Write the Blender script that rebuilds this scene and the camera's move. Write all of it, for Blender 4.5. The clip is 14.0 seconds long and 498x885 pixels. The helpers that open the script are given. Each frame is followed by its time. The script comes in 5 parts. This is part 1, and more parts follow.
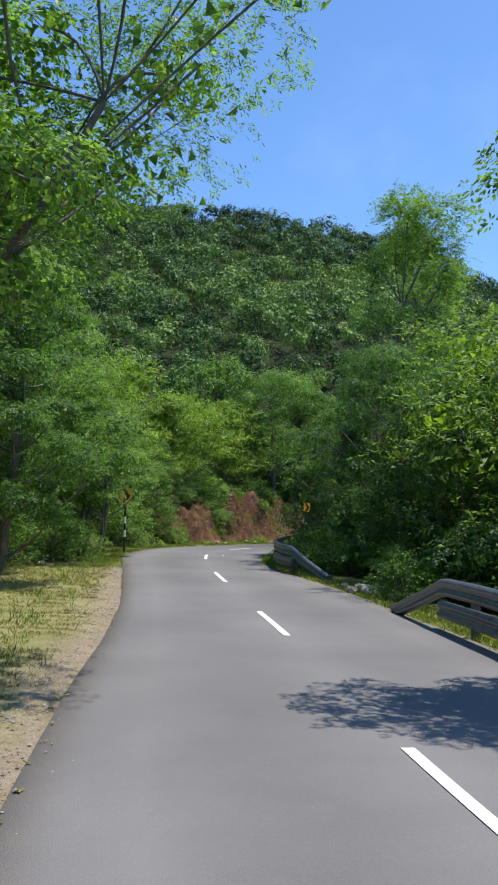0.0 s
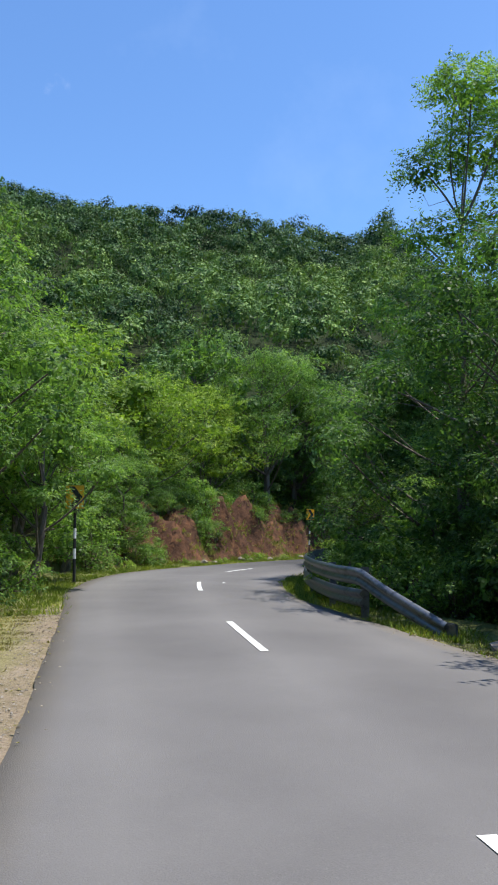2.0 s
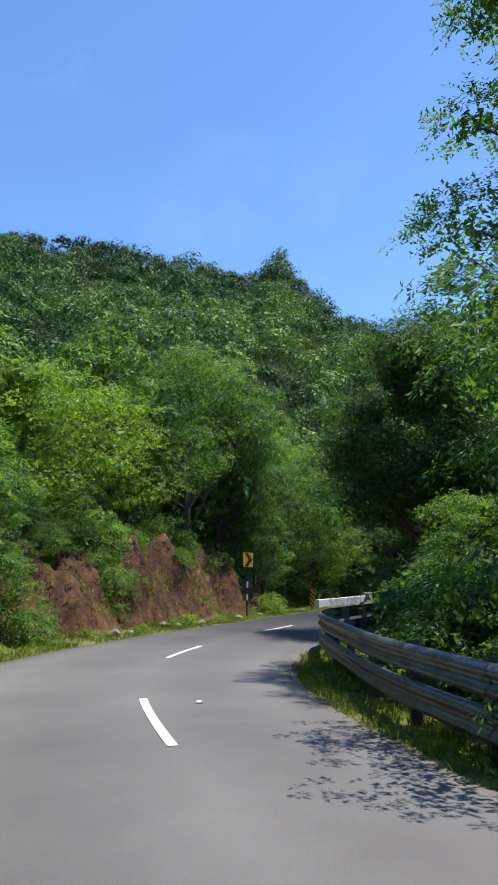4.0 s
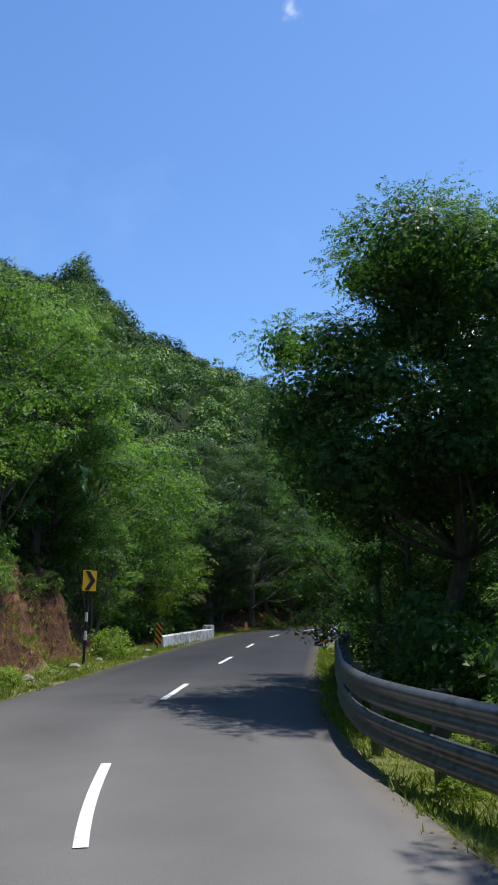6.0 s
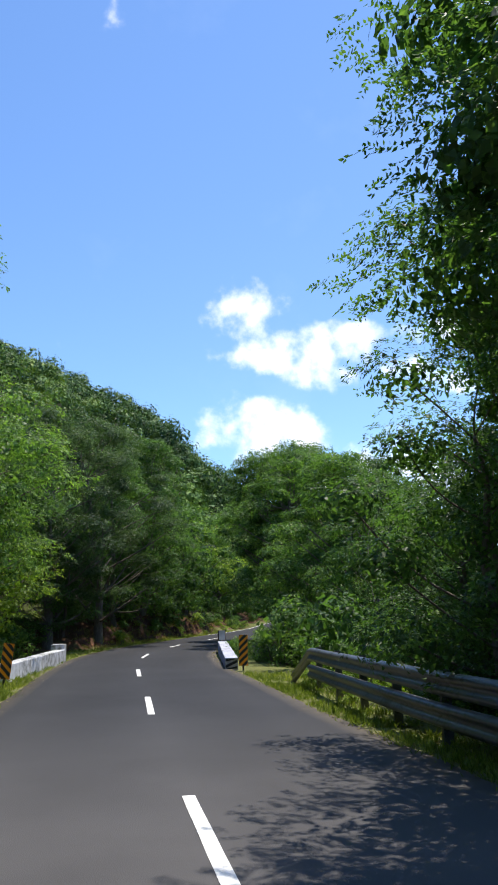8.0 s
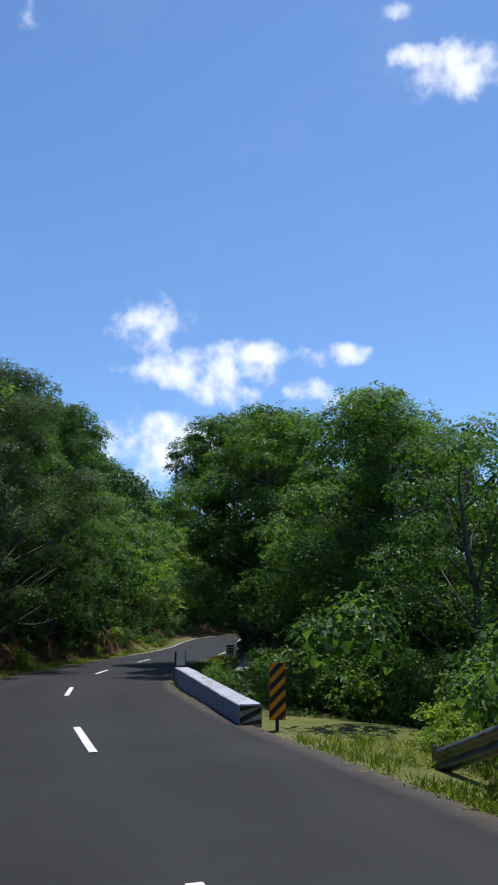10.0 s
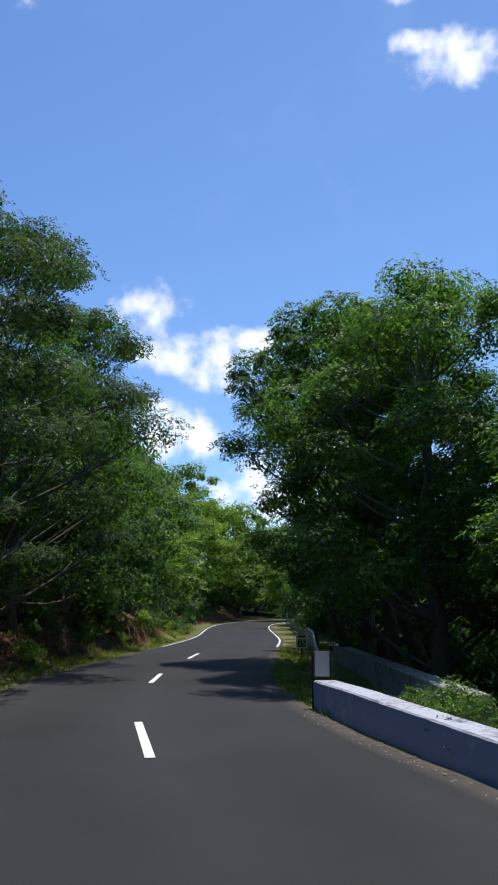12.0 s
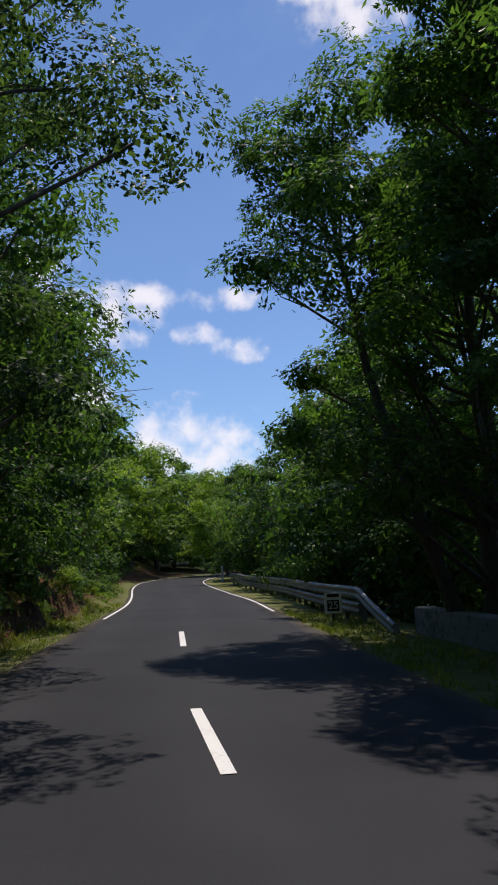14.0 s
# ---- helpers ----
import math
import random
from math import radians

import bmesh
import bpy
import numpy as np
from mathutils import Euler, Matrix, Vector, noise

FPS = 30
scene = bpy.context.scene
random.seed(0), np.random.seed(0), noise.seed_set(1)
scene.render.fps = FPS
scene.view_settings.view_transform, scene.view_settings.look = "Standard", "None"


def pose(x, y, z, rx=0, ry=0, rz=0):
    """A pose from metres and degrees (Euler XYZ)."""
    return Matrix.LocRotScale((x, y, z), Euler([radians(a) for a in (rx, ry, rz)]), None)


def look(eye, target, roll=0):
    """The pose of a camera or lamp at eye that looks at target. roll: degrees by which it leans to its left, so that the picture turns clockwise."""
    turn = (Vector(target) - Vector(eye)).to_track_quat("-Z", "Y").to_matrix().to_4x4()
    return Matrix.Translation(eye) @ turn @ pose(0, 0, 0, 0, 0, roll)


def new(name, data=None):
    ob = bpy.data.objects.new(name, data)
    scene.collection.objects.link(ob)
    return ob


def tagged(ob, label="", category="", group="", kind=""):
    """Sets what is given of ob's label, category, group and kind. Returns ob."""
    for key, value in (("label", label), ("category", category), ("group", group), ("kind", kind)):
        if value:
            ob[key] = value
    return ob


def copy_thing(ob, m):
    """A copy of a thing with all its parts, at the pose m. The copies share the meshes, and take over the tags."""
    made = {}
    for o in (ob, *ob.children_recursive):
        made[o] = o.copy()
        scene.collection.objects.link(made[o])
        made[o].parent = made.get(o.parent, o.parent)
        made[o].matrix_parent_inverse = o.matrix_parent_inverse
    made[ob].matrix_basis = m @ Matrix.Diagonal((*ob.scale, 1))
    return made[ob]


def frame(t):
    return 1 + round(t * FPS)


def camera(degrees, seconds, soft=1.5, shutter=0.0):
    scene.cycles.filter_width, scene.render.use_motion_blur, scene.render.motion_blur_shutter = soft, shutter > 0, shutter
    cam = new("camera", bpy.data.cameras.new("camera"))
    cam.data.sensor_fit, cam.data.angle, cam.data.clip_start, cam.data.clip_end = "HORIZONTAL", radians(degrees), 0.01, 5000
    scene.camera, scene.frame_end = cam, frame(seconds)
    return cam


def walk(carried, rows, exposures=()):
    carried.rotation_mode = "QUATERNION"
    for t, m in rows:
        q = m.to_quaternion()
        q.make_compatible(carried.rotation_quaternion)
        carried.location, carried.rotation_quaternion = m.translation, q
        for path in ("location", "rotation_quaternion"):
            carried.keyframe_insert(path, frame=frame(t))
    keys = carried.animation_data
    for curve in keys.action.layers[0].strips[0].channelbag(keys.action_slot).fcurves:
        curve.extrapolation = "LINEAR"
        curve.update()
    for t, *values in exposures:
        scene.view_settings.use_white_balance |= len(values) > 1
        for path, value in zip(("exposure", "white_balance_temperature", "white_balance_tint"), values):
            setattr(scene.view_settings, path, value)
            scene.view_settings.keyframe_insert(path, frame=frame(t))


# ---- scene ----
cam = camera(36.6, 14.0, soft=1.9)
PATH = [
    (0, (2.303, 3.534, 1.497), (2.201, 5.524, 1.666), 2.0),
    (0.5, (1.857, 6.048, 1.391), (1.75, 8.037, 1.57), 1.3),
    (1, (1.418, 8.629, 1.276), (1.33, 10.618, 1.463), 1.0),
    (1.5, (1.058, 11.297, 1.18), (1.01, 13.287, 1.378), 0.8),
    (2, (0.671, 13.936, 1.115), (0.648, 15.925, 1.324), 0.5),
    (2.5, (0.265, 16.649, 1.075), (0.315, 18.636, 1.291), 0.2),
    (3, (-0.116, 19.475, 1.049), (0.031, 21.456, 1.282), -0.1),
    (3.5, (-0.521, 22.316, 1.038), (-0.311, 24.287, 1.305), -0.3),
    (4, (-1.065, 25.19, 1.058), (-0.78, 27.141, 1.395), -0.4),
    (6.5, (-1.8, 38.293, 0.943), (-0.826, 39.99, 1.355), -0.3),
    (7, (-1.342, 40.97, 0.86), (-0.246, 42.59, 1.278), -0.8),
    (7.5, (-0.692, 43.58, 0.819), (0.486, 45.138, 1.246), -0.8),
    (8, (0.083, 46.049, 0.797), (1.339, 47.544, 1.232), -1.1),
    (10.5, (6.73, 58.824, 0.638), (8.185, 60.115, 1.102), -0.1),
    (11, (8.033, 61.285, 0.637), (9.478, 62.6, 1.062), 1.1),
    (11.5, (9.512, 63.916, 0.604), (10.959, 65.226, 1.042), 1.5),
    (12, (11.076, 66.452, 0.57), (12.53, 67.753, 1.011), 0.2),
    (12.5, (12.709, 69.066, 0.512), (14.193, 70.334, 0.948), -0.7),
    (13, (14.576, 71.74, 0.488), (16.183, 72.88, 0.833), -2.2),
    (13.5, (16.473, 74.337, 0.514), (18.116, 75.436, 0.823), -2.2),
    (14, (18.461, 76.871, 0.454), (20.104, 77.964, 0.779), -2.1),
]
EXPOSURES = [(0.0, 0.50, 6500, 10.0), (4.2, 0.52, 6500, 10.0), (6.3, 0.26, 6400, 10.0), (8.2, 0.54, 6700, 12.0), (10.3, -0.02, 6450, 10.0), (12.0, 0.08, 6450, 12.0), (13.0, -0.08, 6750, 15.0), (14.0, -0.26, 6900, 17.0)]
walk(cam, [(t, look(eye, target, roll)) for t, eye, target, roll in PATH], EXPOSURES)

# ---- light ----
SUN_AZ, SUN_EL = 82.0, 72.0  # bearing from +y towards +x, height, in degrees
world = bpy.data.worlds.new("World")
scene.world = world
world.use_nodes = True


def node(tree, kind, ins=None, **attrs):
    n = tree.nodes.new(kind)
    for k, v in attrs.items():
        setattr(n, k, v)
    for k, v in (ins or {}).items():
        sock = n.inputs[k]
        if hasattr(v, "is_output") or hasattr(v, "is_linked"):
            tree.links.new(v, sock)
        else:
            sock.default_value = v
    return n


def math_node(tree, op, a, b=0.0, c=None, clamp=False):
    ins = {0: a, 1: b}
    if c is not None:
        ins[2] = c
    return node(tree, "ShaderNodeMath", ins, operation=op, use_clamp=clamp).outputs[0]


def mix_rgb(tree, fac, a, b, blend="MIX"):
    n = node(tree, "ShaderNodeMix", data_type="RGBA", blend_type=blend)
    for sock, v in ((n.inputs[0], fac), (n.inputs[6], a), (n.inputs[7], b)):
        if hasattr(v, "is_linked"):
            tree.links.new(v, sock)
        else:
            sock.default_value = v if not isinstance(v, tuple) or len(v) == 4 else (*v, 1)
    return n.outputs[2]


def ramp(tree, fac, stops):
    n = node(tree, "ShaderNodeValToRGB", {0: fac})
    el = n.color_ramp.elements
    while len(el) < len(stops):
        el.new(0.5)
    for e, (p, col) in zip(el, stops):
        e.position, e.color = p, (*col, 1) if len(col) == 3 else col
    return n.outputs[0]


def build_world():
    t = world.node_tree
    t.nodes.clear()
    sky = node(t, "ShaderNodeTexSky", sky_type="NISHITA", sun_disc=False, sun_elevation=radians(SUN_EL),
               sun_rotation=radians(SUN_AZ), altitude=600.0, air_density=1.1, dust_density=0.1, ozone_density=3.5)
    d = node(t, "ShaderNodeTexCoord").outputs["Generated"]
    # cumulus: bearing, height, half width, half height (degrees)
    clouds = [(39.8, 22.2, 2.2, 1.9), (42.6, 19.4, 3.2, 1.5), (46.0, 18.7, 3.0, 1.5), (48.0, 20.4, 1.7, 0.9), (40.4, 13.5, 3.6, 2.0), (44.6, 13.0, 1.5, 1.3),
              (55.0, 20.1, 2.2, 0.7), (66.0, 38.6, 3.0, 1.4), (62.6, 39.8, 1.3, 0.7), (61.2, 42.6, 0.8, 0.5), (52.5, 17.6, 1.6, 0.7), (56.0, 16.5, 2.0, 0.8),
              (51.5, 9.2, 5.0, 2.6), (26.2, 19.5, 1.6, 0.9, -0.2), (29.0, 40.9, 0.9, 2.0, -0.25), (-16.5, 30.2, 2.0, 1.0, -0.42)]
    best = None
    for az, el, w, h, *faint in clouds:
        a, e = radians(az), radians(el)
        c = Vector((math.sin(a) * math.cos(e), math.cos(a) * math.cos(e), math.sin(e)))
        r = Vector((math.cos(a), -math.sin(a), 0))
        u = r.cross(c)
        off = node(t, "ShaderNodeVectorMath", {0: d, 1: c}, operation="SUBTRACT").outputs[0]
        px = node(t, "ShaderNodeVectorMath", {0: off, 1: r / radians(w * 1.3)}, operation="DOT_PRODUCT").outputs["Value"]
        py = node(t, "ShaderNodeVectorMath", {0: off, 1: u / radians(h * 1.3)}, operation="DOT_PRODUCT").outputs["Value"]
        q = math_node(t, "ADD", math_node(t, "MULTIPLY", px, px), math_node(t, "MULTIPLY", py, py))
        v = math_node(t, "SUBTRACT", faint[0] if faint else 1.0, q)
        best = v if best is None else math_node(t, "SMOOTH_MAX", best, v, 0.5)
    puff = node(t, "ShaderNodeTexNoise", {"Vector": d, "Scale": 27.0, "Detail": 6.0, "Roughness": 0.52}).outputs[0]
    mask = math_node(t, "ADD", math_node(t, "MULTIPLY", math_node(t, "MAXIMUM", best, -3.0), 0.8), math_node(t, "MULTIPLY", math_node(t, "SUBTRACT", puff, 0.5), 3.6))
    mask = math_node(t, "MULTIPLY", math_node(t, "SMOOTH_MIN", math_node(t, "SMOOTH_MAX", math_node(t, "MULTIPLY", mask, 0.95), 0.0, 0.35), 1.0, 0.4), 0.85)
    wisp = node(t, "ShaderNodeTexNoise", {"Vector": d, "Scale": 5.0, "Detail": 6.0, "Roughness": 0.6}).outputs[0]
    east = node(t, "ShaderNodeSeparateXYZ", {0: d}).outputs[0]
    haze = math_node(t, "ADD", math_node(t, "MULTIPLY", math_node(t, "SUBTRACT", wisp, 0.58, clamp=True), 0.3), math_node(t, "MULTIPLY", math_node(t, "MAXIMUM", math_node(t, "SUBTRACT", east, 0.1), 0.0), 0.06))
    blue = mix_rgb(t, 1.0, sky.outputs[0], (0.78, 0.98, 1.17), "MULTIPLY")
    col = mix_rgb(t, haze, blue, (5.0, 6.0, 7.6))
    col = mix_rgb(t, mask, col, (8.2, 8.4, 9.0))
    bg = node(t, "ShaderNodeBackground", {0: col, 1: SKY})
    t.links.new(bg.outputs[0], node(t, "ShaderNodeOutputWorld").inputs[0])


SKY = 0.138
build_world()
sun = new("sun", bpy.data.lights.new("sun", "SUN"))
sun.data.energy, sun.data.angle, sun.data.color = 4.5, radians(0.53), (1.0, 0.95, 0.86)
_a, _e = radians(SUN_AZ), radians(SUN_EL)
sun.matrix_world = look((0, 0, 60), Vector((0, 0, 60)) - Vector((math.sin(_a) * math.cos(_e), math.cos(_a) * math.cos(_e), math.sin(_e))))


# ---- materials ----
def material(name):
    m = bpy.data.materials.new(name)
    m.use_nodes = True
    t = m.node_tree
    return m, t, t.nodes["Principled BSDF"]


def coords(t, scale=1.0):
    c = node(t, "ShaderNodeTexCoord").outputs["Object"]
    return c if scale == 1.0 else node(t, "ShaderNodeMapping", {"Vector": c, "Scale": (scale,) * 3}).outputs[0]


def noise_fac(t, scale, detail=4.0, rough=0.55, vec=None):
    return node(t, "ShaderNodeTexNoise", {"Vector": vec or coords(t), "Scale": scale, "Detail": detail, "Roughness": rough}).outputs[0]


def bump(t, bsdf, height, strength=0.3, dist=0.02):
    n = node(t, "ShaderNodeBump", {"Height": height, "Strength": strength, "Distance": dist})
    t.links.new(n.outputs[0], bsdf.inputs["Normal"])


def leaf_material(name, dark, light, trans=0.35, patch=0.45, cells=0.0, grain=11.0, gloss=0.26):
    m, t, b = material(name)
    rnd = node(t, "ShaderNodeNewGeometry").outputs["Random Per Island"]
    own = node(t, "ShaderNodeObjectInfo").outputs["Random"]
    geo = node(t, "ShaderNodeNewGeometry").outputs["Position"]
    clump = noise_fac(t, patch, 2.0, 0.5, geo)
    f = math_node(t, "ADD", math_node(t, "MULTIPLY", rnd, 0.70), math_node(t, "MULTIPLY", math_node(t, "SUBTRACT", clump, 0.5), 1.3))
    if cells:  # every crown has a tone of its own
        flat = node(t, "ShaderNodeVectorMath", {0: geo, 1: (1, 1, 0)}, operation="MULTIPLY").outputs[0]
        cell = node(t, "ShaderNodeSeparateColor", {0: node(t, "ShaderNodeTexVoronoi", {"Vector": flat, "Scale": cells}).outputs["Color"]}).outputs[0]
        f = math_node(t, "ADD", f, math_node(t, "MULTIPLY", math_node(t, "SUBTRACT", cell, 0.5), 0.9))
    # single leaves within a clump: each cell has its tone and its tilt
    cellc = node(t, "ShaderNodeTexVoronoi", {"Vector": geo, "Scale": grain}).outputs["Color"]
    tone = node(t, "ShaderNodeSeparateColor", {0: cellc}).outputs[1]
    f = math_node(t, "ADD", f, math_node(t, "MULTIPLY", math_node(t, "SUBTRACT", tone, 0.5), 0.4))
    f = math_node(t, "ADD", f, math_node(t, "MULTIPLY", own, 0.3), clamp=True)
    tilt = node(t, "ShaderNodeVectorMath", {0: node(t, "ShaderNodeVectorMath", {0: cellc, 1: (0.5, 0.5, 0.5)}, operation="SUBTRACT").outputs[0], 1: (1.0, 1.0, 1.0)}, operation="MULTIPLY").outputs[0]
    nrm = node(t, "ShaderNodeVectorMath", {0: node(t, "ShaderNodeNewGeometry").outputs["Normal"], 1: tilt}, operation="ADD").outputs[0]
    nrm = node(t, "ShaderNodeVectorMath", {0: nrm}, operation="NORMALIZE").outputs[0]
    t.links.new(nrm, b.inputs["Normal"])
    col = ramp(t, f, [(0.05, dark), (0.55, tuple((a + c) / 2 for a, c in zip(dark, light))), (0.9, light), (1.0, (light[0] * 1.3, light[1] * 1.12, light[2]))])
    t.links.new(col, b.inputs["Base Color"])
    b.inputs["Roughness"].default_value = 0.48
    b.inputs["Specular IOR Level"].default_value = gloss
    tr = node(t, "ShaderNodeBsdfTranslucent", {"Color": mix_rgb(t, 1.0, col, (1.3, 1.5, 0.6, 1), "MULTIPLY")})
    mx = node(t, "ShaderNodeMixShader", {0: trans, 1: b.outputs[0], 2: tr.outputs[0]})
    t.links.new(mx.outputs[0], t.nodes["Material Output"].inputs[0])
    return m


LEAF = {
    # darker copy of leaf_dark with tree shade put into the colour
    "shaded": leaf_material("leaf_shaded", (0.026, 0.050, 0.024), (0.080, 0.136, 0.056), 0.42),
    "dark": leaf_material("leaf_dark", (0.030, 0.064, 0.022), (0.118, 0.220, 0.062), 0.48),
    "green": leaf_material("leaf_green", (0.035, 0.075, 0.024), (0.145, 0.262, 0.068), 0.48),
    "mid": leaf_material("leaf_mid", (0.050, 0.100, 0.028), (0.225, 0.365, 0.086), 0.45),
    "bright": leaf_material("leaf_bright", (0.090, 0.158, 0.026), (0.310, 0.425, 0.072), 0.44),
    "hill": leaf_material("leaf_hill", (0.026, 0.060, 0.024), (0.170, 0.285, 0.074), 0.12, 0.05, 0.2, 3.5, 0.12),
    # hill leaves made darker: the ridge's cloud shade put into their colour
    "ridge": leaf_material("leaf_ridge_shade", (0.020, 0.048, 0.022), (0.105, 0.190, 0.062), 0.10, 0.05, 0.2, 3.5, 0.1),
    "grass": leaf_material("grass_blade", (0.085, 0.130, 0.024), (0.290, 0.340, 0.070), gloss=0.12),
    "cover": leaf_material("creeping_cover", (0.120, 0.165, 0.030), (0.330, 0.400, 0.090), gloss=0.12),
    "dry": leaf_material("dry_grass", (0.150, 0.125, 0.050), (0.380, 0.330, 0.150), gloss=0.1),
}


def bark_material():
    m, t, b = material("bark")
    c = node(t, "ShaderNodeMapping", {"Vector": coords(t), "Scale": (9, 9, 2)}).outputs[0]
    n = noise_fac(t, 2.0, 6.0, 0.7, c)
    t.links.new(ramp(t, n, [(0.25, (0.045, 0.036, 0.028)), (0.6, (0.15, 0.125, 0.10)), (0.9, (0.26, 0.23, 0.19))]), b.inputs["Base Color"])
    b.inputs["Roughness"].default_value = 0.9
    bump(t, b, n, 0.6, 0.03)
    return m


BARK = bark_material()


def asphalt_material():
    m, t, b = material("asphalt")
    c = coords(t)
    grit = noise_fac(t, 160.0, 3.0, 0.7, c)
    stone = node(t, "ShaderNodeTexVoronoi", {"Vector": c, "Scale": 95.0}).outputs["Distance"]
    patch = noise_fac(t, 0.35, 5.0, 0.6, c)
    att = node(t, "ShaderNodeAttribute", attribute_name="across").outputs["Fac"]
    # two smoother wheel tracks a lane
    w = math_node(t, "SINE", math_node(t, "MULTIPLY", att, 4.4))
    track = math_node(t, "MULTIPLY", math_node(t, "ABSOLUTE", w), 0.10)
    f = math_node(t, "ADD", math_node(t, "MULTIPLY", grit, 0.55), math_node(t, "MULTIPLY", patch, 0.5))
    f = math_node(t, "SUBTRACT", f, track)
    col = ramp(t, f, [(0.25, (0.105, 0.100, 0.100)), (0.5, (0.158, 0.151, 0.149)), (0.75, (0.210, 0.201, 0.196))])
    chips = math_node(t, "MULTIPLY", math_node(t, "SUBTRACT", noise_fac(t, 75.0, 2.0, 0.6, c), 0.60, clamp=True), 4.0, clamp=True)
    col = mix_rgb(t, math_node(t, "MULTIPLY", chips, math_node(t, "ADD", patch, -0.1)), col, (0.34, 0.32, 0.30))
    # the dimmer exposure farther along is put into the asphalt colour
    dimming = node(t, "ShaderNodeAttribute", attribute_name="dimming").outputs["Fac"]
    dim_col = ramp(t, f, [(0.25, (0.018, 0.0185, 0.021)), (0.5, (0.030, 0.031, 0.035)), (0.75, (0.046, 0.047, 0.052))])
    col = mix_rgb(t, dimming, col, dim_col)
    dust = math_node(t, "MULTIPLY", math_node(t, "SUBTRACT", math_node(t, "ABSOLUTE", att), 0.86, clamp=True), math_node(t, "MULTIPLY", noise_fac(t, 3.0, 5.0, 0.65, c), 5.0))
    col = mix_rgb(t, math_node(t, "MINIMUM", dust, 0.8), col, (0.24, 0.20, 0.15))
    t.links.new(col, b.inputs["Base Color"])
    b.inputs["Roughness"].default_value = 0.82
    b.inputs["Specular IOR Level"].default_value = 0.2
    bump(t, b, math_node(t, "ADD", stone, math_node(t, "MULTIPLY", grit, 0.5)), 0.35, 0.006)
    return m


def paint_material(name, base, worn, scale=14.0, low=0.42, rough=0.6, spec=0.4, metal=0.0):
    """Paint or sheet of one colour with worn and stained spots."""
    m, t, b = material(name)
    c = coords(t)
    n = math_node(t, "ADD", math_node(t, "MULTIPLY", noise_fac(t, scale, 7.0, 0.68, c), 0.7), math_node(t, "MULTIPLY", noise_fac(t, scale * 0.13, 3.0, 0.5, c), 0.35))
    t.links.new(ramp(t, n, [(low - 0.1, worn), (low + 0.06, base), (1.0, tuple(min(1, v * 1.06) for v in base))]), b.inputs["Base Color"])
    b.inputs["Roughness"].default_value, b.inputs["Metallic"].default_value = rough, metal
    b.inputs["Specular IOR Level"].default_value = spec
    bump(t, b, n, 0.2, 0.006)
    return m


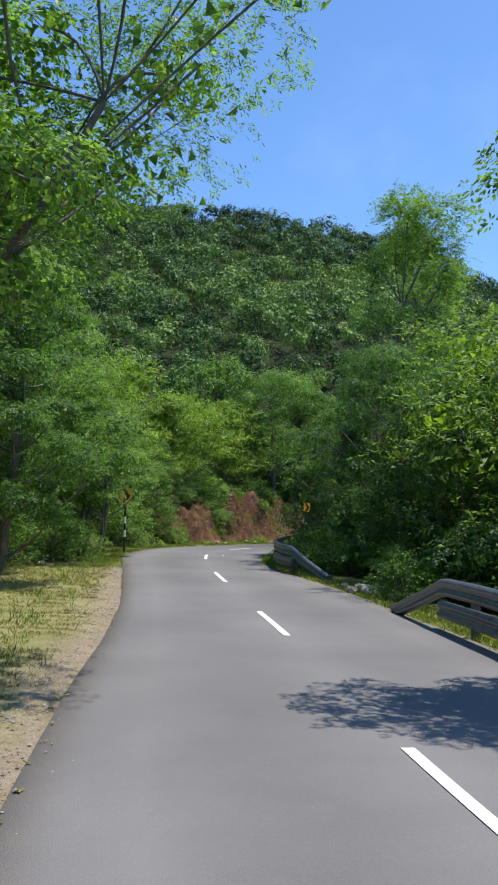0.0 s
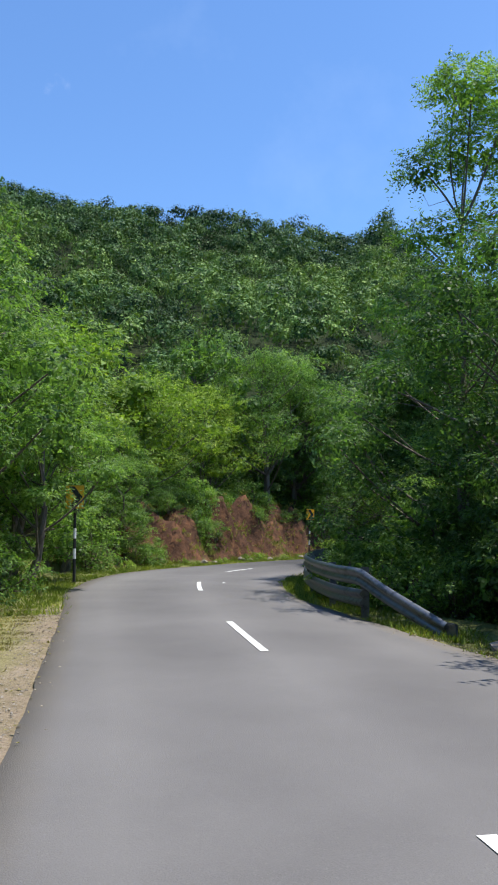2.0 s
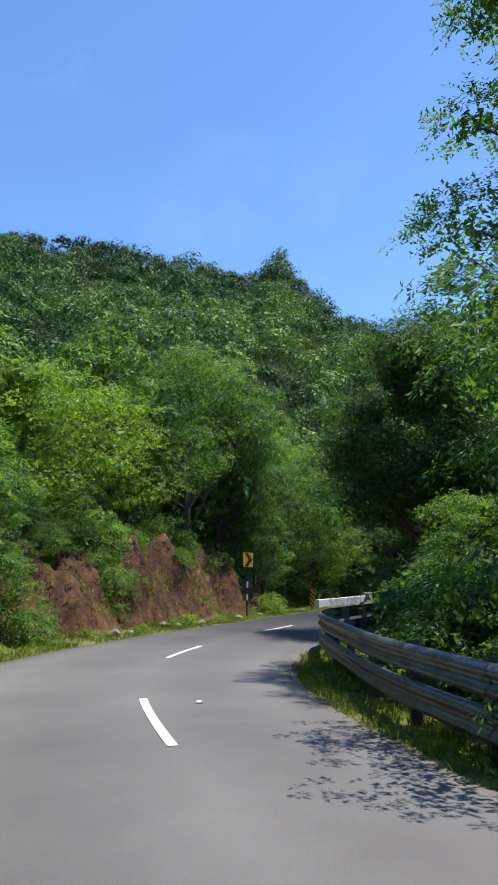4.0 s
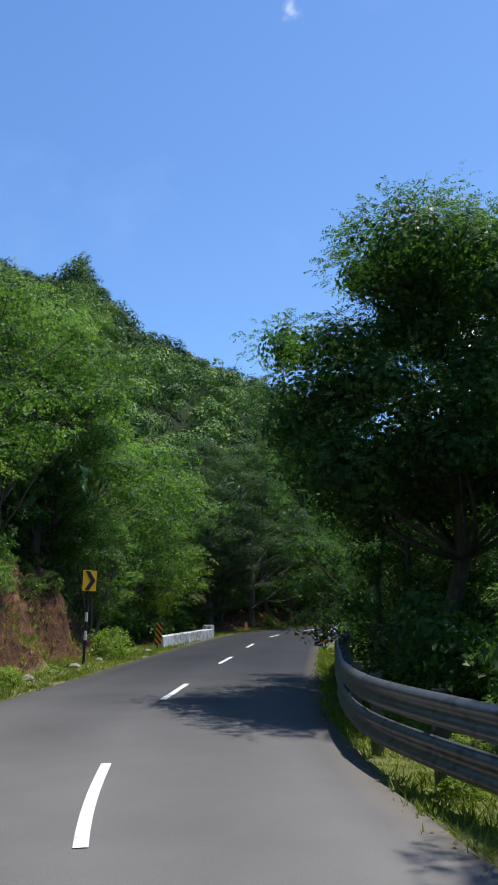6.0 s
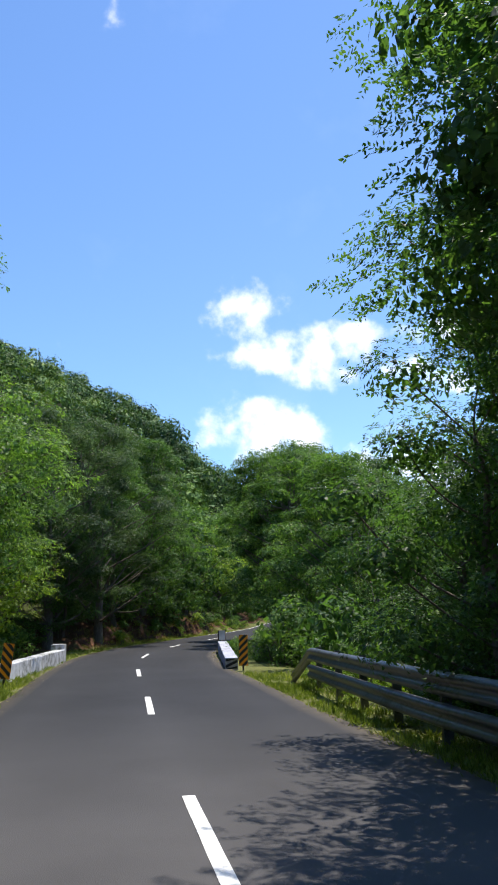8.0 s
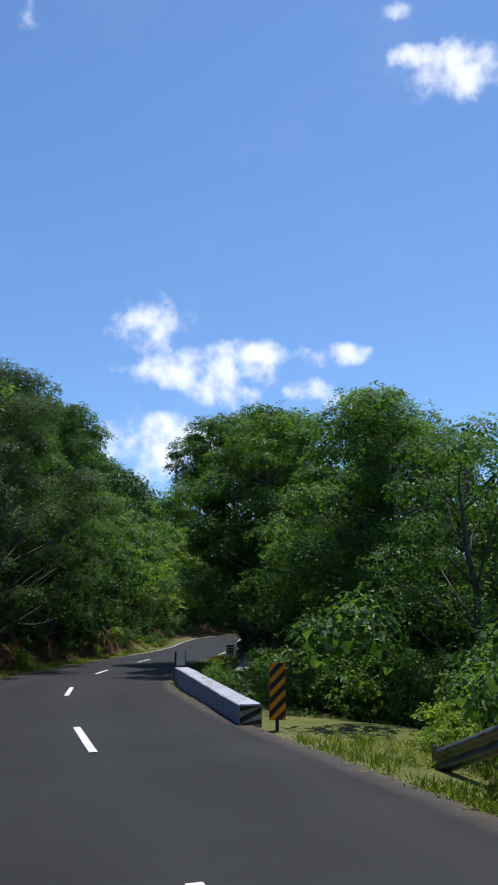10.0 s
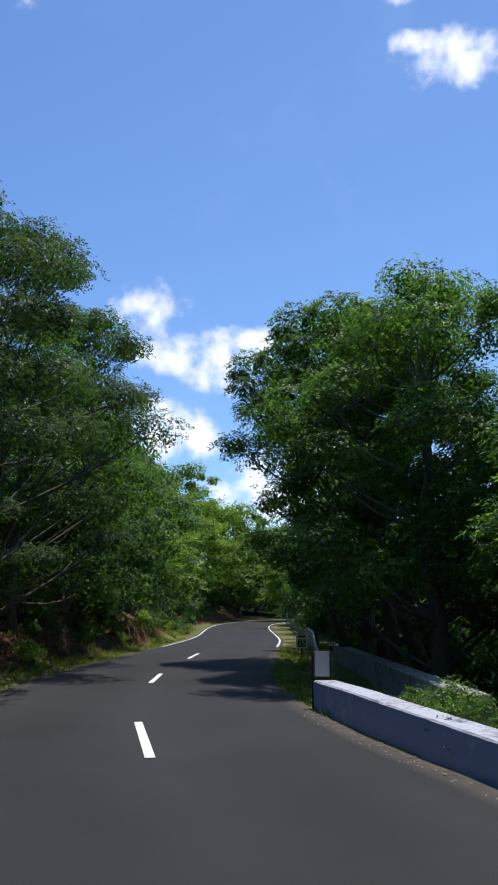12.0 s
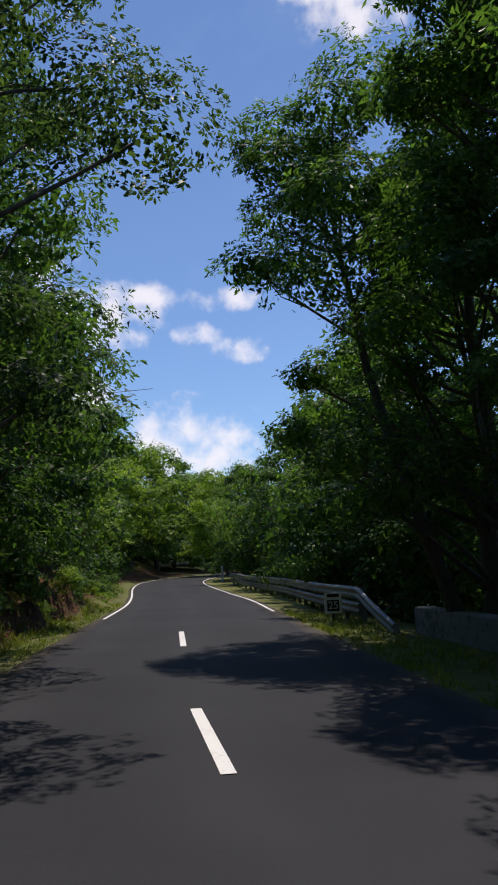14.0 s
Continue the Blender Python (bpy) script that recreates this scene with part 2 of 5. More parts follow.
def ground_material():
    m, t, b = material("earth_and_grass")
    c = coords(t)
    soil = node(t, "ShaderNodeAttribute", attribute_name="soil").outputs["Fac"]
    dry = node(t, "ShaderNodeAttribute", attribute_name="dry").outputs["Fac"]
    fine, mid, big = noise_fac(t, 22.0, 6.0, 0.7, c), noise_fac(t, 2.6, 6.0, 0.65, c), noise_fac(t, 0.4, 3.0, 0.5, c)
    grass = ramp(t, math_node(t, "ADD", math_node(t, "MULTIPLY", fine, 0.5), math_node(t, "MULTIPLY", mid, 0.5)),
                 [(0.3, (0.036, 0.052, 0.015)), (0.5, (0.095, 0.120, 0.030)), (0.7, (0.18, 0.20, 0.055))])
    straw = ramp(t, math_node(t, "ADD", math_node(t, "MULTIPLY", fine, 0.6), math_node(t, "MULTIPLY", mid, 0.4)),
                 [(0.3, (0.13, 0.12, 0.05)), (0.5, (0.27, 0.25, 0.10)), (0.75, (0.42, 0.36, 0.20))])
    red = ramp(t, math_node(t, "ADD", math_node(t, "MULTIPLY", fine, 0.35), math_node(t, "MULTIPLY", mid, 0.65)),
               [(0.32, (0.032, 0.018, 0.013)), (0.50, (0.082, 0.042, 0.026)), (0.62, (0.17, 0.082, 0.042)), (0.74, (0.40, 0.205, 0.095))])
    f = math_node(t, "ADD", dry, math_node(t, "MULTIPLY", math_node(t, "SUBTRACT", big, 0.5), math_node(t, "MULTIPLY", dry, 1.8)), clamp=True)
    g = math_node(t, "ADD", soil, math_node(t, "MULTIPLY", math_node(t, "SUBTRACT", mid, 0.5), 1.0))
    col = mix_rgb(t, f, grass, straw)
    col = mix_rgb(t, math_node(t, "MULTIPLY", math_node(t, "SUBTRACT", g, 0.35, clamp=True), 3.0, clamp=True), col, red)
    pale = ramp(t, math_node(t, "ADD", math_node(t, "MULTIPLY", fine, 0.6), math_node(t, "MULTIPLY", mid, 0.4)), [(0.3, (0.14, 0.11, 0.08)), (0.5, (0.27, 0.21, 0.155)), (0.7, (0.36, 0.30, 0.24))])
    edge = node(t, "ShaderNodeAttribute", attribute_name="sand").outputs["Fac"]
    col = mix_rgb(t, math_node(t, "ADD", edge, math_node(t, "MULTIPLY", math_node(t, "SUBTRACT", mid, 0.5), math_node(t, "MULTIPLY", edge, 1.2)), clamp=True), col, pale)
    # nearly black ground colour from the verges' outer edges into the woods
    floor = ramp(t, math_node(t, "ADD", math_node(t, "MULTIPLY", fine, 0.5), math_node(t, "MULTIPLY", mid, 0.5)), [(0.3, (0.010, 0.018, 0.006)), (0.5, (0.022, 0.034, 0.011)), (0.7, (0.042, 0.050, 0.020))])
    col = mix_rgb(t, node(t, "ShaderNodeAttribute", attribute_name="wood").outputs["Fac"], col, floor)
    t.links.new(col, b.inputs["Base Color"])
    b.inputs["Roughness"].default_value = 0.95
    b.inputs["Specular IOR Level"].default_value = 0.15
    bump(t, b, math_node(t, "ADD", mid, math_node(t, "MULTIPLY", fine, 0.35)), 0.8, 0.12)
    return m


ASPHALT, GROUND = asphalt_material(), ground_material()
WHITE_LINE = paint_material("road_paint", (0.74, 0.74, 0.72), (0.30, 0.30, 0.29), 26.0, 0.43)
# parapet side with blue shade put into the wash; its worn top stays paler
SHADE_WASH = paint_material("shade_limewash", (0.25, 0.30, 0.51), (0.46, 0.48, 0.58), 2.4, 0.45, 0.85)
CAPWASH = paint_material("worn_whitewash", (0.44, 0.46, 0.55), (0.20, 0.19, 0.21), 9.0, 0.47, 0.9)
WEATHERED = paint_material("weathered_limewash", (0.56, 0.57, 0.60), (0.16, 0.16, 0.14), 4.0, 0.50, 0.9)
GREY_WALL = paint_material("grey_masonry", (0.30, 0.30, 0.30), (0.10, 0.095, 0.085), 5.0, 0.48, 0.92)
OLD_WASH = paint_material("old_limewash", (0.52, 0.52, 0.51), (0.20, 0.20, 0.18), 6.0, 0.46, 0.9)
BLACK = paint_material("black_paint", (0.022, 0.021, 0.022), (0.10, 0.09, 0.08), 18.0, 0.36, 0.5)
WHITE = paint_material("white_paint", (0.78, 0.78, 0.76), (0.45, 0.43, 0.40), 18.0, 0.36, 0.5)
YELLOW = paint_material("sign_yellow", (0.95, 0.46, 0.02), (0.52, 0.28, 0.04), 12.0, 0.34, 0.4, 0.5)
ORANGE = paint_material("marker_orange", (0.95, 0.31, 0.012), (0.50, 0.20, 0.03), 12.0, 0.34, 0.4, 0.5)
PALE_ZINC = paint_material("pale_galvanised_steel", (0.22, 0.225, 0.235), (0.13, 0.13, 0.13), 7.0, 0.42, 0.5, 0.5, 0.4)
ZINC = paint_material("galvanised_steel", (0.16, 0.17, 0.185), (0.055, 0.055, 0.058), 7.0, 0.46, 0.42, 0.5, 0.7)
SHEET = paint_material("sheet_back", (0.48, 0.49, 0.50), (0.28, 0.27, 0.26), 9.0, 0.40, 0.5, 0.5, 0.4)
ROCK = paint_material("rock", (0.33, 0.29, 0.24), (0.14, 0.11, 0.085), 5.0, 0.5, 0.95, 0.2)


# ---- mesh helpers ----
def mesh_from(name, verts, faces, mats=(), smooth=False, face_mat=None):
    """A mesh from arrays: faces of one number of corners each."""
    verts, faces = np.asarray(verts, float), np.asarray(faces, int)
    me = bpy.data.meshes.new(name)
    n, k = faces.shape
    me.vertices.add(len(verts))
    me.vertices.foreach_set("co", verts.ravel())
    me.loops.add(n * k)
    me.loops.foreach_set("vertex_index", faces.ravel())
    me.polygons.add(n)
    me.polygons.foreach_set("loop_start", np.arange(n) * k)
    me.polygons.foreach_set("use_smooth", np.full(n, smooth))
    for m in mats:
        me.materials.append(m)
    if face_mat is not None:
        me.polygons.foreach_set("material_index", np.asarray(face_mat, int))
    me.update(calc_edges=True)
    return me


def part(name, me, parent=None, label=""):
    """Links a mesh as one object under a thing or a part."""
    ob = new(name, me)
    if parent is not None:
        ob.parent = parent
    return tagged(ob, label)


def bm_mesh(name, bm, mat):
    me = bpy.data.meshes.new(name)
    bm.normal_update()
    bm.to_mesh(me)
    bm.free()
    me.materials.append(mat)
    return me


def box(name, size, at, mat, parent=None, label="", bevel=0.01, turn=None, smooth=False):
    """A bevelled block centred at a place."""
    bm = bmesh.new()
    bmesh.ops.create_cube(bm, size=1.0, matrix=Matrix.Diagonal((*size, 1)))
    if bevel:
        bmesh.ops.bevel(bm, geom=bm.edges[:], offset=bevel, segments=2, affect="EDGES")
    bmesh.ops.transform(bm, matrix=Matrix.Translation(at) @ (turn or Matrix()), verts=bm.verts)
    return part(name, bm_mesh(name, bm, mat), parent, label)


def tube(points, radii, sides=7):
    """Verts and quads of a tapered tube along a line of points."""
    p = np.asarray(points, float)
    d = np.gradient(p, axis=0)
    d /= np.linalg.norm(d, axis=1, keepdims=True) + 1e-9
    ref = np.where(np.abs(d[:, 2:]) > 0.9, [[1.0, 0, 0]], [[0, 0, 1.0]])
    u = np.cross(d, ref)
    u /= np.linalg.norm(u, axis=1, keepdims=True) + 1e-9
    v = np.cross(d, u)
    a = np.arange(sides) * 2 * np.pi / sides
    r = np.asarray(radii, float)[:, None, None]
    ring = p[:, None] + r * (np.cos(a)[None, :, None] * u[:, None] + np.sin(a)[None, :, None] * v[:, None])
    n = len(p)
    i, j = np.meshgrid(np.arange(n - 1), np.arange(sides), indexing="ij")
    k = (j + 1) % sides
    quads = np.stack([i * sides + j, i * sides + k, (i + 1) * sides + k, (i + 1) * sides + j], -1).reshape(-1, 4)
    return ring.reshape(-1, 3), quads


def joined(pieces):
    verts, faces, n = [], [], 0
    for v, f in pieces:
        verts.append(v)
        faces.append(np.asarray(f) + n)
        n += len(v)
    return np.concatenate(verts), np.concatenate(faces)


# ---- the road's line ----
CENTRE = [(10.8, -30), (8.9, -20), (7.0, -10), (5.2, 0), (3.36, 9), (2.4, 15.06), (1.02, 22.5), (0.2, 26.75), (-0.5, 31.2), (-1.0, 35.5), (-0.98, 38.6),
          (-0.5, 41.4), (0.46, 44.1), (1.62, 47.1), (2.95, 49.7), (4.4, 52.05), (7.57, 57.8), (8.85, 59.8), (13.35, 67.5), (17.0, 73.1), (18.6, 75.3),
          (23.1, 80.35), (25.05, 82.0), (31.2, 87.0), (38.3, 92.6), (45.3, 98.2), (53.0, 105.0), (62.0, 113.2), (71.0, 120.4), (82.0, 126.2), (95.0, 129.6), (112.0, 132.0), (140.0, 134.5), (190.0, 138.0)]
ROAD_Y = [-40, -2, 8, 18, 28, 38, 48, 58, 68, 78, 88, 104, 118, 130, 300]
ROAD_Z = [0.9, 0.0, -0.27, -0.49, -0.56, -0.65, -0.81, -0.93, -1.01, -1.03, -1.02, -1.0, -0.7, -0.3, -0.2]


def spline(points, step):
    """Evenly spaced points on a smooth line through the given ones."""
    p = np.asarray(points, float)
    q = np.concatenate([[2 * p[0] - p[1]], p, [2 * p[-1] - p[-2]]])
    out = []
    for i in range(len(p) - 1):
        a, b, c, d = q[i:i + 4]
        t = np.linspace(0, 1, 24, endpoint=False)[:, None]
        out.append(0.5 * (2 * b + (c - a) * t + (2 * a - 5 * b + 4 * c - d) * t ** 2 + (3 * b - a - 3 * c + d) * t ** 3))
    line = np.concatenate(out + [p[-1:]])
    s = np.r_[0, np.cumsum(np.linalg.norm(np.diff(line, axis=0), axis=1))]
    n = np.arange(0, s[-1], step)
    return np.stack([np.interp(n, s, line[:, k]) for k in range(line.shape[1])], 1)


def road_z(y):
    return np.interp(y, ROAD_Y, ROAD_Z)


_fine = spline(CENTRE, 0.25)
for _k in range(2):  # ease out the small bends
    _box = np.ones(15) / 15
    _fine = np.stack([np.convolve(np.pad(_fine[:, k], 7, mode="reflect", reflect_type="odd"), _box, "valid") for k in (0, 1)], 1)
LINE = _fine[::2]
TAN = np.gradient(LINE, axis=0)
TAN /= np.linalg.norm(TAN, axis=1, keepdims=True)
NOR = np.stack([TAN[:, 1], -TAN[:, 0]], 1)  # to the right of the way
HALF_L = np.interp(LINE[:, 1], [0, 9, 20, 28, 33, 40, 46, 60, 300], [2.8, 2.8, 2.65, 2.8, 3.3, 3.3, 3.0, 3.0, 2.9])
HALF_R = np.interp(LINE[:, 1], [0, 14, 22, 27, 31, 35, 41, 46, 300], [2.9, 2.95, 2.9, 2.45, 2.1, 2.35, 2.7, 2.95, 2.95])
CUM = np.r_[0, np.cumsum(np.linalg.norm(np.diff(LINE, axis=0), axis=1))]


def beside(y, off):
    """A place off metres to the right of the centre line (left: negative), where that line has the given y."""
    i = int(np.argmin(np.abs(LINE[:, 1] - y)))
    return LINE[i] + NOR[i] * off


def roadside(xy):
    """For places: the nearest index on the line and the distance to its right."""
    xy = np.asarray(xy, float).reshape(-1, 2)
    idx = np.empty(len(xy), int)
    for a in range(0, len(xy), 4000):
        idx[a:a + 4000] = ((xy[a:a + 4000, None] - LINE[None, ::2]) ** 2).sum(-1).argmin(1) * 2
    idx = idx.clip(0, len(LINE) - 1)
    d = ((xy - LINE[idx]) * NOR[idx]).sum(1)
    far = np.linalg.norm(xy - LINE[idx], axis=1)
    return idx, np.where(np.abs(d) < 0.5 * far, np.copysign(far, d), d)


def smooth(a, b, x):
    t = np.clip((x - a) / (b - a), 0, 1)
    return t * t * (3 - 2 * t)


def wave(x, y, size, seed=0):
    """Cheap smooth relief between about -1 and 1."""
    rs = np.random.RandomState(seed)
    out = 0
    for k in range(6):
        a, ph, f = rs.uniform(0, 2 * np.pi), rs.uniform(0, 6.28), 2 * np.pi / size * (0.6 + 0.35 * k)
        out = out + np.sin((x * np.cos(a) + y * np.sin(a)) * f + ph) / (1 + 0.5 * k)
    return out / 2.6


# skyline of the hill as seen from the bend: bearing and height in degrees
SKYLINE = ([-180, -90, -50, -25, -14, -9, -4, 2, 7, 9.5, 11.3, 13, 15, 19.4, 22.4, 27.6, 30, 37.4, 42, 46, 90, 180],
           [8, 18, 26, 27, 26.0, 25.8, 25.9, 25.2, 24.2, 24.6, 26.2, 24.2, 21.6, 19.2, 18.0, 16.0, 14.8, 9.5, 3.0, 0.5, 0, 0])


def terrain(x, y):
    """Height of the ground, and how far it is bare red soil and dry grass."""
    x, y = np.atleast_1d(np.asarray(x, float)), np.atleast_1d(np.asarray(y, float))
    idx, d = roadside(np.stack([x, y], 1))
    ly, base = LINE[idx, 1], road_z(LINE[idx, 1])
    left, right = -d - HALF_L[idx], d - HALF_R[idx]
    # right: a narrow shoulder, then down into the valley
    drop = -0.05 - 0.04 * smooth(0, 0.5, right) - (4.5 * smooth(1.6, 12, right) + 6 * smooth(12, 60, right)) * np.interp(ly, [78, 104], [1, 0.12])
    drop = drop + 0.12 * wave(x, y, 5, 3) * smooth(0.8, 3, right)
    # left: a verge, a cut bank of red soil, the hill
    verge = np.interp(ly, [8, 20, 27, 33, 38, 44, 56, 61, 64, 77, 80, 95, 130], [3.0, 4.2, 4.5, 3.0, 1.8, 1.4, 1.7, 2.0, 2.2, 2.2, 1.3, 0.8, 0.8])
    cut = np.interp(ly, [8, 24, 30, 38, 43, 48, 52, 56, 60, 63, 66, 76, 80, 86, 96, 110, 150], [0.3, 0.5, 0.8, 0.8, 1.2, 2.0, 2.5, 2.6, 2.0, 1.0, -0.9, -0.9, 0.6, 1.4, 1.1, 0.3, 0.3])
    wob = 0.5 * wave(x, y, 4.0, 5)
    bank = left - verge + wob * 0.8
    rough = smooth(0, 0.6, bank) * (1 - smooth(2.5, 6, bank)) * np.clip(cut, 0, 2)
    rise = cut * smooth(0, 1.7, bank) + rough * (0.55 * wave(x, y, 2.3, 15) + 0.34 * wave(x, y, 1.2, 16))
    hx, hy = x, y - 40.0
    r, az = np.hypot(hx, hy), np.degrees(np.arctan2(hx, hy))
    top = 195 * np.tan(np.radians(np.interp(az, *SKYLINE)))
    u = r / 195
    hill = top * np.where(u < 1, u ** 1.25, np.maximum(1 - 0.45 * (u - 1), 0.1)) - 5.5
    start = verge + 1.5
    near = 0.5 * np.maximum(left - start, 0) + 0.6 * np.maximum(left - start - 22, 0)
    hill = np.minimum(near, np.maximum(hill, 0.15 * np.minimum(near, 22))) + (1.6 * wave(x, y, 26, 7) + 3.0 * wave(x, y, 70, 8)) * smooth(14, 60, left)
    up = -0.05 + 0.04 * wave(x, y, 3, 2) * smooth(0.2, 1.5, left) + rise + hill
    z = base + np.where(d > 0, drop, up)
    z = np.where((left < 0.02) & (right < 0.02), base - 0.10, z)
    soil = smooth(-0.3, 0.25, left - verge + wob * 0.5) * (1 - smooth(2.6, 4.6, left - verge + wob)) * np.interp(ly, [10, 16, 26, 36, 43, 47, 60, 64, 78, 84, 200], [0.1, 0.35, 0.5, 0.2, 0.5, 0.9, 1, 0.45, 0.6, 0.9, 0.4]) * (d < 0)
    sand = (1 - smooth(0.2, 0.8, left + 0.4 * wob)) * np.interp(ly, [-5, 9, 28, 31, 80], [0.8, 0.85, 0.9, 0.2, 0.15]) * (d < 0) + 0.2 * (1 - smooth(0.1, 0.5, right)) * (d > 0)
    dry = np.where(d < 0, np.interp(ly, [5, 12, 27, 33, 60, 90, 200], [0.5, 0.95, 0.7, 0.3, 0.35, 0.1, 0.0]), 0.25) * (1 - smooth(6, 14, left))
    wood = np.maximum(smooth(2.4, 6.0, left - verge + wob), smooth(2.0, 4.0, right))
    return z, soil, dry, sand, wood


def ground_z(x, y):
    return float(terrain(x, y)[0][0])


def axis_steps(parts):
    out = []
    for a, b, step in parts:
        out.append(np.arange(a, b, step))
    return np.concatenate(out + [[parts[-1][1]]])


def build_ground():
    xs = axis_steps([(-1400, -300, 110), (-300, -60, 12), (-60, -16, 4), (-16, 48, 0.4), (48, 90, 2.0), (90, 300, 14), (300, 1500, 120)])
    ys = axis_steps([(-900, -120, 110), (-120, -14, 8), (-14, 100, 0.4), (100, 140, 1.6), (140, 320, 10), (320, 1700, 130)])
    gx, gy = np.meshgrid(xs, ys)
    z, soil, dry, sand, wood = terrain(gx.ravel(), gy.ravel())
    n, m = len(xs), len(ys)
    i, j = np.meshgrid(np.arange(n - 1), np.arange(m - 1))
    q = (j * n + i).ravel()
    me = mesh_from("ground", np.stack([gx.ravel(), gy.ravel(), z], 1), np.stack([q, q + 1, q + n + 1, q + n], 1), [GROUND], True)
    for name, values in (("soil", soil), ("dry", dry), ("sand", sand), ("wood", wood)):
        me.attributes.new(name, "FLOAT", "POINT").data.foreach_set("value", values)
    return tagged(part("ground", me), "hill ground of dry grass, leaf litter and bare red soil", "ground", kind="structure")


ground = build_ground()


def build_road():
    cols = np.linspace(-1, 1, 15)
    rag_l, rag_r = (0.035 * wave(CUM, CUM * 0, 4.7, 11) + 0.018 * wave(CUM, CUM * 0, 1.3, 12)), (0.035 * wave(CUM, CUM * 0, 4.1, 13) + 0.018 * wave(CUM, CUM * 0, 1.2, 14))
    off = np.where(cols[None] < 0, cols[None] * (HALF_L + rag_l)[:, None], cols[None] * (HALF_R + rag_r)[:, None])
    xy = LINE[:, None] + off[..., None] * NOR[:, None]
    crown = 0.035 * (1 - cols ** 2)
    z = road_z(LINE[:, 1])[:, None] - 0.03 + crown[None]
    top = np.concatenate([xy, z[..., None]], -1)
    under = top.copy()
    under[..., 2] -= 0.16
    v = np.concatenate([under[:, :1], top, under[:, -1:]], 1)
    n, m = v.shape[:2]
    i, j = np.meshgrid(np.arange(n - 1), np.arange(m - 1), indexing="ij")
    q = (i * m + j).ravel()
    me = mesh_from("road", v.reshape(-1, 3), np.stack([q, q + 1, q + m + 1, q + m], 1)[:, ::-1][:, ::-1], [ASPHALT], True)
    across = np.tile(np.r_[-1, cols, 1], n)
    me.attributes.new("across", "FLOAT", "POINT").data.foreach_set("value", across.ravel())
    # asphalt colour dims from y 38 to 60, in place of lower exposure
    me.attributes.new("dimming", "FLOAT", "POINT").data.foreach_set("value", np.repeat(smooth(38, 60, LINE[:, 1]), m))
    return tagged(part("road", me), "two-lane asphalt hill road with white centre dashes", "road", kind="structure")


road = build_road()


def stripe(name, s0, s1, off, width, height=0.008):
    """A painted line on the road, from s0 to s1 metres along it."""
    s = np.linspace(s0, s1, max(3, int((s1 - s0) / 0.4) + 1))
    ctr = np.stack([np.interp(s, CUM, LINE[:, k]) for k in (0, 1)], 1)
    nor = np.stack([np.interp(s, CUM, NOR[:, k]) for k in (0, 1)], 1)
    o = off(s) if callable(off) else np.full(len(s), off)
    half = np.where(o < 0, np.interp(s, CUM, HALF_L), np.interp(s, CUM, HALF_R))
    rows = []
    for k in (-0.5, 0.5):
        oo = o + k * width
        z = road_z(ctr[:, 1]) - 0.03 + 0.035 * (1 - (oo / half) ** 2) + height
        rows.append(np.c_[ctr + nor * oo[:, None], z])
    v = np.stack(rows, 1).reshape(-1, 3)
    q = np.arange(len(s) - 1) * 2
    return part(name, mesh_from(name, v, np.stack([q, q + 1, q + 3, q + 2], 1), [WHITE_LINE]), road)


def s_at(y):
    return float(np.interp(y, LINE[:, 1], CUM))


for y_near in (-11.6, -2.7, 6.55, 15.06, 23.74, 32.85, 41.34):
    stripe("centre_dash", s_at(y_near), s_at(y_near) + 3.0, 0.0, 0.11)


def straight_dash(a, b, width=0.12):
    """A centre dash between two places on the road."""
    a, b = np.array(a), np.array(b)
    t = (b - a) / np.linalg.norm(b - a)
    side = np.array([t[1], -t[0]]) * width / 2
    xy = np.array([p + k * side for p in np.linspace(a, b, 6) for k in (-1, 1)])
    i, d = roadside(xy)
    z = road_z(LINE[i, 1]) + 0.005 + 0.008 - 0.035 * (d / 2.95) ** 2
    q = np.arange(5) * 2
    return part("centre_dash", mesh_from("centre_dash", np.c_[xy, z], np.stack([q, q + 1, q + 3, q + 2], 1), [WHITE_LINE]), road)


for a, b in (((2.94, 49.55), (4.38, 52.12)), ((7.50, 57.62), (9.05, 60.2)), ((11.93, 65.18), (13.45, 67.72)), ((17.02, 73.23), (18.78, 75.53)), ((23.12, 80.25), (25.05, 82.06)), ((30.1, 86.3), (32.75, 88.5))):
    straight_dash(a, b)
stripe("edge_line", s_at(92.3), s_at(131), lambda s: -np.interp(s, CUM, HALF_L) + 0.22, 0.11)
stripe("edge_line", s_at(92.6), s_at(131), lambda s: np.interp(s, CUM, HALF_R) - 0.22, 0.11)


# ---- trees ----
def leaf_quads(p, d, size, rs, wide=0.42, face=None, plain=False):
    """Folded diamond leaves at places p, along directions d, that turn their faces about to the directions given."""
    n = len(p)
    d = d / (np.linalg.norm(d, axis=1, keepdims=True) + 1e-9)
    face = np.array([[0, 0, 1.2]]) if face is None else face
    side = np.cross(d, rs.normal(size=(n, 3)) * 0.45 + face)
    side /= np.linalg.norm(side, axis=1, keepdims=True) + 1e-9
    nor = np.cross(side, d)
    s = size[:, None]
    if plain:  # far off: one triangle a leaf
        v = np.stack([p, p + d * s * 0.62 + side * s * wide * 0.62, p + d * s - side * s * wide * 0.30], 1).reshape(-1, 3)
        return v, np.arange(n)[:, None] * 3 + np.arange(3)[None]
    mid = p + d * s * 0.45 - nor * s * 0.06
    v = np.stack([p, mid + side * s * wide * 0.5, p + d * s, mid - side * s * wide * 0.5], 1).reshape(-1, 3)
    q = np.arange(n)[:, None] * 4 + np.arange(4)[None]
    return v, q


